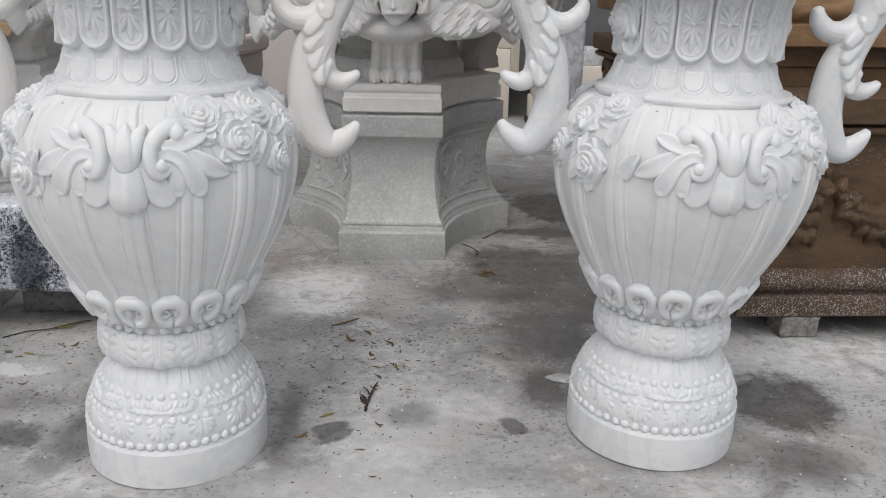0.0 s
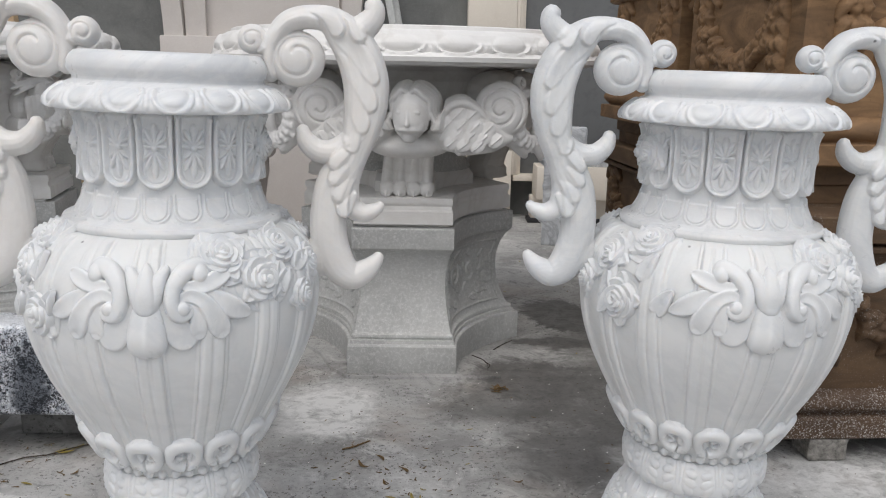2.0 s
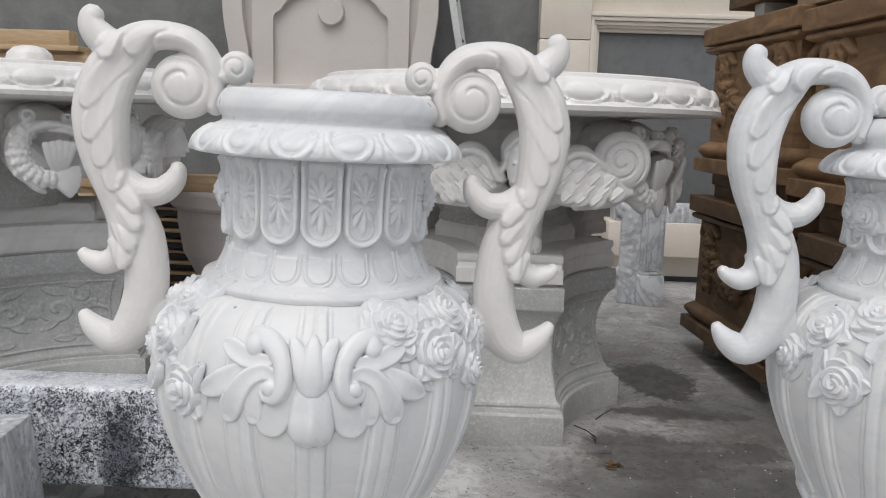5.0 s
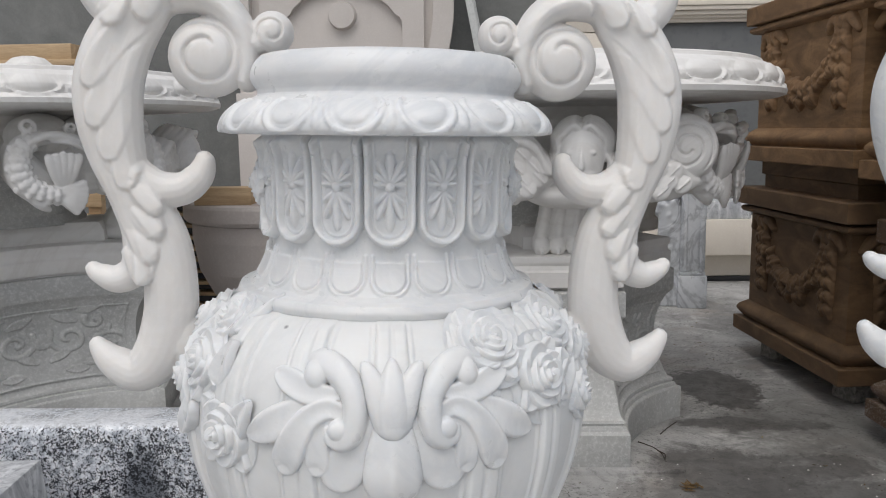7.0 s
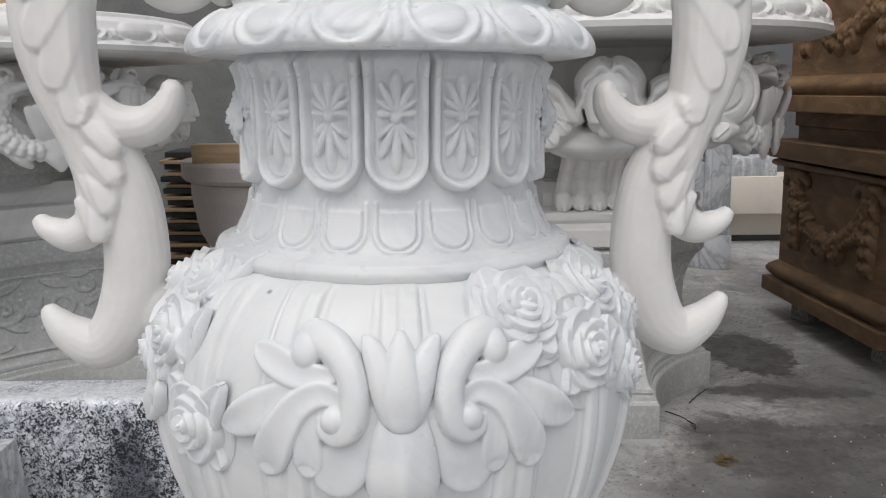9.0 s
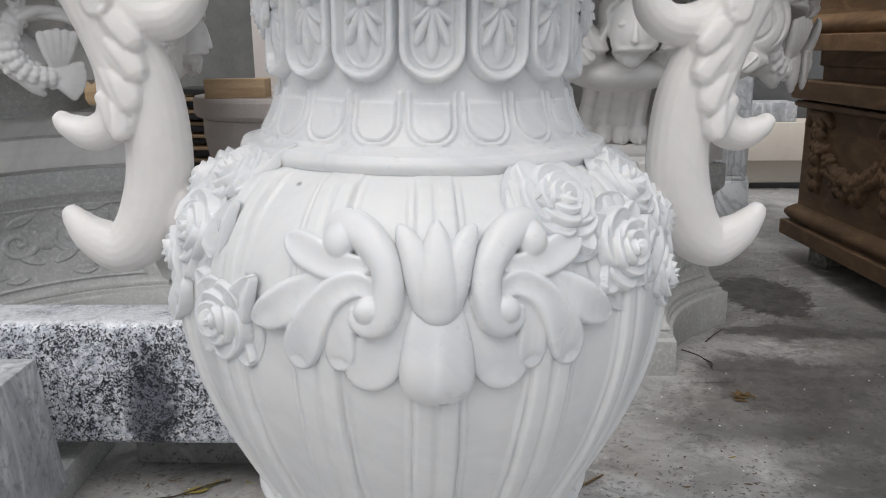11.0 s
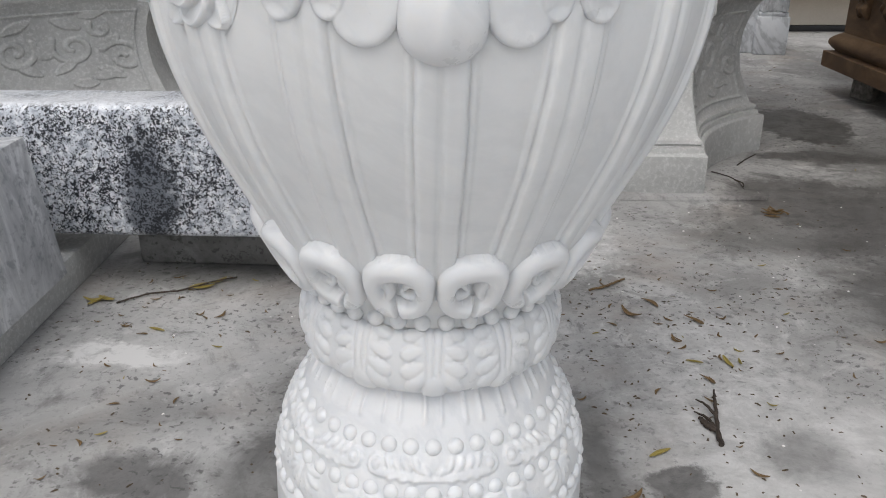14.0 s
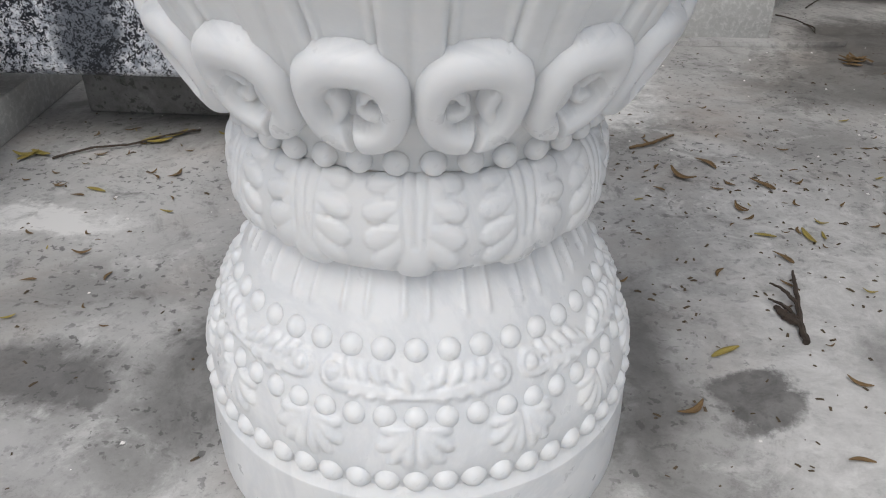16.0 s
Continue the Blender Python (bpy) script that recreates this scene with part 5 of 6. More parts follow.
        for rim_y, rise in ((-0.600, 0.0), (-0.575, 0.010), (-0.550, 0.014), (-0.525, 0.010)):
            add_sweep(bm, [(s * 0.080, 0.960 + rise, 0.018, 0.024, rim_y), (s * 0.110, 1.012 + rise, 0.017, 0.026, rim_y - 0.016), (s * 0.150, 1.048 + rise, 0.016, 0.026, rim_y - 0.024), (s * 0.192, 1.054 + rise, 0.015, 0.026, rim_y - 0.026),
                           (s * 0.232, 1.034 + rise * 0.5, 0.014, 0.025, rim_y - 0.020), (s * 0.264, 1.004, 0.012, 0.022, rim_y - 0.004), (s * 0.285, 0.984, 0.009, 0.018, rim_y + 0.012)], 34, 12)
        for z0, x0, n in ((1.018, 0.170, 2), (0.983, 0.135, 4), (0.948, 0.118, 5), (0.916, 0.150, 3)):
            for k in range(n):
                x = x0 + 0.047 * k
                y = -0.615 - 0.016 * math.sin((x - 0.06) * 11)
                z = z0 - 0.006 * k
                add_ball(bm, (s * x, y, z), (0.031, 0.0100, 0.0265), Matrix.Rotation(-s * 0.75, 4, "Y"), 14, 8)
                add_sweep(bm, [(s * (x + 0.014), z + 0.014, 0.0022, 0.004, y - 0.011), (s * (x - 0.014), z - 0.014, 0.0022, 0.004, y - 0.011)], 5, 6)
        add_ball(bm, (s * 0.325, -0.555, 1.030), (0.098, 0.050, 0.102), None, 28, 18)
        add_ball(bm, (s * 0.300, -0.480, 0.990), (0.120, 0.060, 0.080), None, 20, 14)
        # underside that runs back to the column
        add_ball(bm, (s * 0.20, -0.46, 0.91), (0.15, 0.12, 0.045), None, 20, 12)
    me = fused("winged_figure", bm, 0.0030, 1, 0.4)
    co = np.empty(len(me.vertices) * 3, np.float32)
    me.vertices.foreach_get("co", co)
    co = co.reshape(-1, 3)
    for s in (-1, 1):
        disc = co * np.array((s, 1, 1))
        front = (disc[:, 0] > 0.20) & (co[:, 2] > 0.93) & (co[:, 1] < -0.54) & (co[:, 1] > -0.615)
        co[:, 1] += front * spiral_cut(disc, 0.322, 1.032, [(-60, 0.085), (90, 0.070), (200, 0.060), (300, 0.050), (450, 0.038), (560, 0.028), (700, 0.012)], 0.009, 0.0045)
    # the head is turned a little aside
    head = smoothstep(co[:, 2], 0.945, 0.985) * (1 - smoothstep(np.abs(co[:, 0]), 0.105, 0.125)) * (co[:, 1] < -0.49)
    a = -radians(9) * head
    hx, hy = co[:, 0].copy(), co[:, 1] + 0.59
    co[:, 0], co[:, 1] = hx * np.cos(a) - hy * np.sin(a) + 0.008 * head, hx * np.sin(a) + hy * np.cos(a) - 0.59 - 0.03 * head
    co[:, 2] -= 0.020 * head
    co[:, 1] += 0.035 * (1 - smoothstep(co[:, 2], 0.74, 0.90))
    co[:, 0] += 0.010 + 0.016 * np.clip((co[:, 2] - 0.74) / 0.2, 0, 1)
    me.vertices.foreach_set("co", co.ravel())
    me.update()
    return me


def sea_creature_mesh():
    """A scaly fish bent into a C, with a leafy brow, two curls, an upright shell and a spread tail fan."""
    bm = bmesh.new()
    body = [(0.020, 1.086, 0.020, 0.030, -0.605), (-0.040, 1.082, 0.028, 0.040, -0.615), (-0.082, 1.056, 0.034, 0.046, -0.622), (-0.098, 1.007, 0.038, 0.050, -0.625), (-0.088, 0.952, 0.040, 0.052, -0.625),
            (-0.050, 0.914, 0.038, 0.050, -0.628), (0.000, 0.900, 0.030, 0.042, -0.632), (0.040, 0.905, 0.018, 0.030, -0.635)]
    add_sweep(bm, body, 60, 22)
    q = spline(body, 74)
    for i in range(14, 66, 5):
        x, z, w, h, y = q[i]
        d = q[i + 1] - q[i - 1]
        ln = math.hypot(d[0], d[1])
        for k in range(-2, 3):
            f = (k + 0.5 * ((i // 5) % 2)) / 2.4
            if abs(f) < 0.97:
                add_ball(bm, (x - d[1] / ln * w * f, y - h * math.sqrt(1 - f * f) * 0.95, z + d[0] / ln * w * f), (0.0125, 0.009, 0.0125), None, 10, 6)
    # leafy brow that sweeps over the mouth
    for k, (x0, z0, x1, z1, w) in enumerate(((-0.085, 1.060, 0.050, 1.100, 0.014), (-0.070, 1.078, 0.105, 1.084, 0.013), (-0.050, 1.096, 0.120, 1.062, 0.011), (0.000, 1.075, 0.110, 1.040, 0.010))):
        add_sweep(bm, [(x0, z0, w * 0.6, 0.014, -0.648), ((x0 + x1) / 2, (z0 + z1) / 2 + 0.012, w, 0.018, -0.668), (x1, z1, w * 0.35, 0.010, -0.655)], 16, 10)
    for cx, cz, r0, flip in ((-0.061, 1.122, 0.028, 1), (0.071, 1.116, 0.020, -1)):
        pts = []
        for j in range(13):
            a, r = radians(-90 + flip * (-20 + 38 * j)), r0 * (1 - 0.055 * j)
            pts.append((cx + r * math.cos(a), cz + r * math.sin(a), r0 * 0.30, 0.020, -0.622 - 0.001 * j))
        add_sweep(bm, [(cx - flip * 0.01, cz - r0 * 1.5, r0 * 0.30, 0.018, -0.63)] + pts, 44, 9)
    # upright shell, flaring towards its scalloped edge
    for k in range(5):
        t = k - 2
        add_sweep(bm, [(0.032 + 0.006 * t, 0.930, 0.013, 0.016, -0.650), (0.030 + 0.014 * t, 0.965, 0.0150, 0.014, -0.668), (0.030 + 0.0205 * t, 1.008, 0.0165, 0.012, -0.680), (0.030 + 0.0235 * t, 1.034 - 0.004 * abs(t), 0.0135, 0.008, -0.684)], 14, 10)
    # tail fan, spread sideways and down
    for k in range(6):
        a = radians(14 - 12 * k)
        add_sweep(bm, [(0.000, 0.910, 0.018, 0.018, -0.645), (0.058 * math.cos(a), 0.910 + 0.058 * math.sin(a), 0.0165, 0.014, -0.655), (0.098 * math.cos(a), 0.910 + 0.094 * math.sin(a), 0.0165, 0.009, -0.652)], 12, 10)
    add_sweep(bm, [(-0.070, 0.900, 0.016, 0.030, -0.625), (-0.040, 0.872, 0.018, 0.026, -0.640), (-0.015, 0.852, 0.010, 0.014, -0.635)], 12, 10)
    add_ball(bm, (0.01, -0.44, 1.0), (0.13, 0.12, 0.12))
    add_ball(bm, (0.01, -0.46, 1.09), (0.11, 0.12, 0.08))
    add_sweep(bm, [(-0.07, 1.0, 0.05, 0.06, -0.57), (0.0, 0.93, 0.05, 0.07, -0.56), (0.04, 0.92, 0.04, 0.06, -0.57)], 12, 12)
    return fused("sea_creature", bm, 0.0036, 1, 0.35)


FIGURE, CREATURE = winged_figure_mesh(), sea_creature_mesh()
FIGURE.materials.append(MARBLE_CREAM)
CREATURE.materials.append(MARBLE_CREAM)
for me in CARVINGS.values():
    me.materials.append(GREY_MARBLE)
EGGS = 26


def basin_relief(T, S, Z):
    x = cell(T, EGGS) * 2 * np.pi / EGGS * 0.79
    v = Z - 1.250
    egg = np.hypot(x / 0.062, v / np.where(v < 0, 0.024, 0.034))
    h = 0.011 * np.clip(1 - egg ** 3, 0, 1) ** 0.6
    ring = np.abs(np.hypot(x / 0.081, np.where(v < 0, v / 0.036, v / 0.060)) - 1)
    h = np.maximum(h, 0.009 * np.sqrt(np.clip(1 - (ring / 0.11) ** 2, 0, 1)) * (1 - smoothstep(v, -0.006, 0.010)))
    xd = cell(T, EGGS, 0.5) * 2 * np.pi / EGGS * 0.79
    h = np.maximum(h, 0.0065 * np.clip(1 - np.abs(xd) / 0.014 - np.abs(v + 0.016) / 0.018, 0, 1) ** 0.7)
    return h * smoothstep(Z, 1.212, 1.218) * (1 - smoothstep(Z, 1.278, 1.286)) * (S > 0.3)


BASIN = lathe("basin", [(0.0, 0.99), (0.36, 0.99), (0.38, 1.01), (0.40, 1.12), (0.43, 1.16), (0.50, 1.176), (0.70, 1.18), (0.775, 1.185), (0.80, 1.193), (0.803, 1.208), (0.795, 1.216), (0.785, 1.222), (0.780, 1.25),
                          (0.765, 1.280), (0.735, 1.295), (0.722, 1.297), (0.720, 1.308), (0.712, 1.312), (0.675, 1.311), (0.668, 1.302), (0.64, 1.26), (0.45, 1.22), (0.0, 1.21)], 26 * 28, basin_relief, 0.005)
BASIN.set_sharp_from_angle(angle=radians(40))


def fountain(m, label, plan, turn=0, figure_turn=0):
    top = thing("fountain", label, "fountain", m, "pair of stone fountains")
    ped = part("pedestal", tri_loft([(0, 0.0), (0.004, -0.002), (0.118, -0.002), (0.122, 0.003), (0.124, 0.017), (0.137, 0.019), (0.140, 0.030), (0.144, 0.031), (0.147, 0.026), (0.156, 0.029), (0.160, 0.040), (0.166, 0.048), (0.19, 0.060), (0.22, 0.072),
                                     (0.27, 0.090), (0.33, 0.098), (0.39, 0.095), (0.44, 0.080), (0.475, 0.060), (0.492, 0.042), (0.496, 0.036), (0.500, 0.034), (0.573, 0.034), (0.577, 0.038), (0.578, 0.075)], plan), GREY_MARBLE, top, "dusty grey marble pedestal with hollow sides")
    for k in range(3):
        c = part("carving", CARVINGS[plan], GREY_MARBLE, ped)
        c.matrix_basis = Matrix.Translation((0, plan[3], 0)) @ Matrix.Rotation(radians(120 * k), 4, "Z")
    part("slab", tri_loft([(0.578, 0.075), (0.588, 0.075), (0.589, 0.050), (0.592, 0.047), (0.640, 0.047), (0.646, 0.055), (0.660, 0.058), (0.668, 0.052), (0.672, 0.050), (0.690, 0.052), (0.693, 0.06)], plan), MARBLE_CREAM, top, "pale moulded top slab")
    part("step", tri_loft([(0.69, 0.200), (0.694, 0.195), (0.735, 0.195), (0.742, 0.200), (0.765, 0.215), (0.77, 0.24)], plan), MARBLE_CREAM, top)
    part("column", lathe("column", [(0.0, 0.76), (0.27, 0.76), (0.25, 0.80), (0.25, 0.95), (0.30, 1.0), (0.30, 1.02)], 48), GREY_MARBLE, top)
    part("basin", BASIN, MARBLE_CREAM, top, "round white basin with an egg-and-dart rim")
    for k in range(3):
        part("winged_figure", FIGURE, MARBLE_CREAM, top).matrix_basis = Matrix.Rotation(radians(120 * k + figure_turn), 4, "Z")
        for s in (-1, 1):
            c = part("sea_creature", CREATURE, MARBLE_CREAM, top)
            c.matrix_basis = Matrix.Rotation(radians(60 + 120 * k + s * 13 + turn), 4, "Z") @ Matrix.Diagonal((-s, 1, 1, 1))
    return top


fountain(pose(-0.185, 3.56, 0), "white marble fountain basin on a grey hollow-sided pedestal", PLAN_A)
fountain(pose(-2.26, 3.62, 0, 0, 0, -19), "marble fountain with carved fish and a dusty carved pedestal", PLAN_B, 13, -1)


bud = part("carved_bud", lathe("carved_bud", [(0, 1.212), (0.07, 1.212), (0.075, 1.24), (0.05, 1.27), (0.055, 1.29), (0.085, 1.33), (0.095, 1.37), (0.085, 1.405), (0.06, 1.428), (0.025, 1.436), (0, 1.437)], 96, lambda T, S, Z: 0.006 * np.abs(np.sin(4 * T)) * smoothstep(Z, 1.28, 1.32)), MARBLE_CREAM)
bud.matrix_world = pose(-2.31, 3.92, -0.022)
tagged(bud, "white carved marble bud standing in the fountain basin", "stone ornament")


# ---- granite beam, sawn marble block and their bearers ----
bar = thing("granite_beam", "polished black and white speckled granite beam on bearers", "stone beam", pose(0, 0, 0, 0, 0, 0.8))
bm = bmesh.new()
add_box(bm, -2.75, -0.62, 2.365, 2.51, 0.122, 0.412, 0.022, 4)
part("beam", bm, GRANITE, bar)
for x0, x1 in ((-2.4, -2.24), (-1.385, -0.85)):
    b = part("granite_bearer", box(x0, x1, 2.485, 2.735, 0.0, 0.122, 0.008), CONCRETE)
    tagged(b, "rough grey concrete offcut that carries the granite beam", "stone block", "granite bearers")
sill = part("marble_sill", box(-0.62, 0.0, -0.70, 0.30, 0.0, 0.078, 0.004), GREY_MARBLE)
sill.matrix_world = pose(-1.475, 2.46, 0, 0, 0, 4)
tagged(sill, "flat sawn grey-white marble slab lying on the concrete", "stone slab")


def sawn_block():
    bm = bmesh.new()
    add_box(bm, -0.60, 0.0, -0.62, 0.0, 0.0, 0.292, 0.005)
    for v in bm.verts:
        v.co.x += 0.03 * (0.292 - v.co.z) / 0.292
    return bm


blk = part("marble_block", sawn_block(), SAWN_MARBLE)
blk.matrix_world = pose(-1.455, 2.25, 0.079, 0, 0, 4)
tagged(blk, "sawn light grey marble block with weathered faces", "stone block")


# ---- stacks of brown carved plinths ----
def swag_mesh(width, height):
    """A leafy garland hung between two ribboned drops, for a face of the given size (x along, -y outward, z from 0)."""
    bm = bmesh.new()
    rng = random.Random(12)
    half = width / 2 - 0.075
    for s in (-1, 1):
        for k in range(4):
            add_sweep(bm, [(s * half, height - 0.05, 0.016, 0.022), (s * (half + 0.035 * (k - 1.5)), height - 0.02, 0.026, 0.032), (s * (half + 0.070 * (k - 1.5)), height - 0.060 - 0.012 * (k % 2), 0.018, 0.022)], 10, 10)
        for k in range(5):
            z = height - 0.10 - k * (height - 0.15) / 5
            w = 0.050 - 0.004 * k
            for e in (-1, 1):
                add_sweep(bm, [(s * half, z + 0.02, 0.010, 0.014), (s * half + e * w * 0.6, z, 0.023, 0.034), (s * half + e * w, z - 0.04, 0.008, 0.014)], 9, 9)
            add_ball(bm, (s * half, -0.012, z - 0.01), (0.018, 0.022, 0.022), None, 10, 8)
    for k in range(34):
        t = -1 + 2 * k / 33
        x, z = t * half, height * 0.30 + (height * 0.52) * t * t * (0.75 + 0.25 * t * t)
        thick = 0.040 + 0.026 * (1 - t * t)
        for _ in range(3):
            a = rng.uniform(0, 6.28)
            add_sweep(bm, [(x, z, 0.008, 0.014), (x + thick * 0.5 * math.cos(a), z + thick * 0.5 * math.sin(a), 0.020, 0.036), (x + thick * 1.1 * math.cos(a), z + thick * 1.1 * math.sin(a), 0.005, 0.010)], 8, 8)
    return fused("garland", bm, 0.0045, 0)


PLINTH_W, PLINTH_D = 0.92, 0.86
SWAGS = {}
for side, width in (("D", PLINTH_D - 0.14), ("W", PLINTH_W - 0.14)):
    me = swag_mesh(width, 0.42)
    for stone in (BROWN, BROWN_PALE, BROWN_SPOTTED):
        SWAGS[stone.name, side] = me.copy()
        SWAGS[stone.name, side].materials.append(stone)


def moulded(levels, w, d):
    """A square moulding from (z, overhang) levels, its near left corner at 0, 0."""
    bm = bmesh.new()
    rings = []
    for z, o in levels:
        rings.append([bm.verts.new(p) for p in ((-o, -o, z), (w + o, -o, z), (w + o, d + o, z), (-o, d + o, z))])
    for r0, r1 in zip(rings, rings[1:]):
        for j in range(4):
            bm.faces.new((r0[j], r0[(j + 1) % 4], r1[(j + 1) % 4], r1[j]))
    bm.faces.new(rings[0][::-1])
    bm.faces.new(rings[-1])
    return bm


def torus_levels(z0, z1, o0, o1, n=7):
    return [(z0 + (z1 - z0) * k / n, o0 + (o1 - o0) * k / n + (z1 - z0) * 0.42 * math.sin(math.pi * k / n)) for k in range(n + 1)]


def plinth(m, label, mat, stone):
    top = thing("carved_plinth", label, "stone plinth", m, "brown carved plinths")
    part("base", moulded([(0, 0.048), (0.004, 0.052), (0.064, 0.052), (0.067, 0.048), (0.068, 0.018), (0.073, 0.018)] + torus_levels(0.074, 0.148, 0.020, 0.002), PLINTH_W, PLINTH_D), mat, top)
    part("die", moulded([(0.148, 0), (0.575, 0)], PLINTH_W, PLINTH_D), stone, top)
    part("cornice", moulded([(0.575, 0.0), (0.580, 0.022), (0.584, 0.032), (0.591, 0.039), (0.600, 0.040), (0.607, 0.036), (0.611, 0.026), (0.612, 0.012), (0.618, 0.012), (0.619, 0.046), (0.623, 0.051), (0.695, 0.052), (0.700, 0.048)], PLINTH_W, PLINTH_D), stone, top)
    part("garland", SWAGS[stone.name, "D"], stone, top).matrix_basis = Matrix.Translation((0, PLINTH_D / 2, 0.16)) @ Matrix.Rotation(radians(-90), 4, "Z")
    part("garland", SWAGS[stone.name, "W"], stone, top).matrix_basis = Matrix.Translation((PLINTH_W / 2, 0, 0.16))
    return top


for x, y, z, a, mat, stone in ((0.951, 3.596, 0.105, 5, BROWN, BROWN), (0.956, 3.59, 0.93, 5, BROWN_PALE, BROWN_PALE), (1.004, 2.416, 0.073, 3, BROWN_DUSTY, BROWN_SPOTTED), (1.036, 2.576, 0.90, 5, BROWN_PALE, BROWN_PALE)):
    plinth(pose(x, y, z, 0, 0, a), "brown sandstone plinth carved with a leafy garland" + (", spattered with pale dust" if mat is BROWN_DUSTY else ""), mat, stone)
for x, y, z, h in ((0.99, 3.70, 1.632, 0.088), (1.10, 2.62, 1.602, 0.20)):
    c = part("sandstone_slab", moulded([(0, 0.0), (0.004, 0.004), (0.06, 0.004), (0.075, -0.01), (0.11, -0.01), (0.115, 0.01), (0.2, 0.01)], 0.86, 0.74), BROWN)
    c.matrix_world = pose(x, y, z + h, 0, 0, 5)
    tagged(c, "brown sandstone slab stacked above the carved plinths", "stone slab", "brown slabs")
    for dx, dy in ((-0.01, 0.42), (0.05, 0.02), (0.55, 0.10), (0.55, 0.55)):
        s = part("spacer_block", box(0, 0.16, 0, 0.10, 0, h, 0.004), PALE_BLOCK)
        s.matrix_world = pose(x + dx, y + dy, z, 0, 0, 5)
        tagged(s, "small pale block between stacked stones", "spacer", "spacer blocks")
b = part("sandstone_bar", box(0.97, 1.12, 3.20, 3.72, 1.633, 1.80, 0.006), TAN_STONE)
tagged(b, "tan stone bar laid across two brown plinths", "stone bar")
for x, y, z, h in ((0.985, 3.64, 0.806, 0.123), (1.07, 2.60, 0.774, 0.125)):
    s = part("sandstone_course", moulded([(0, 0.0), (h * 0.45, 0.0), (h * 0.5, 0.012), (h, 0.012)], 0.84, 0.78), BROWN)
    s.matrix_world = pose(x, y, z, 0, 0, 5)
    tagged(s, "recessed brown sandstone course between two plinths", "stone slab", "recessed courses")


def rough_block(w, d, h, seed):
    bm = bmesh.new()
    add_box(bm, -w / 2, w / 2, -d / 2, d / 2, 0, h, 0.006, 1)
    bmesh.ops.subdivide_edges(bm, edges=bm.edges[:], cuts=3, use_grid_fill=True)
    for v in bm.verts:
        if 0.002 < v.co.z < h - 0.002:
            v.co += 0.006 * noise.noise_vector(v.co * 40 + Vector((seed, 0, 0)))
    return bm


for x, y, h, s in ((1.165, 2.425, 0.071, 1), (1.80, 2.50, 0.071, 2), (1.06, 3.15, 0.071, 3), (1.06, 3.72, 0.103, 4), (0.98, 4.32, 0.103, 5), (1.7, 3.80, 0.103, 6)):
    b = part("footing_block", rough_block(0.125, 0.11, h, s), ROUGH_BLOCK)
    b.matrix_world = pose(x, y, 0, 0, 0, 5 * s)
    tagged(b, "rough concrete footing block under a brown plinth", "block", "footing blocks")


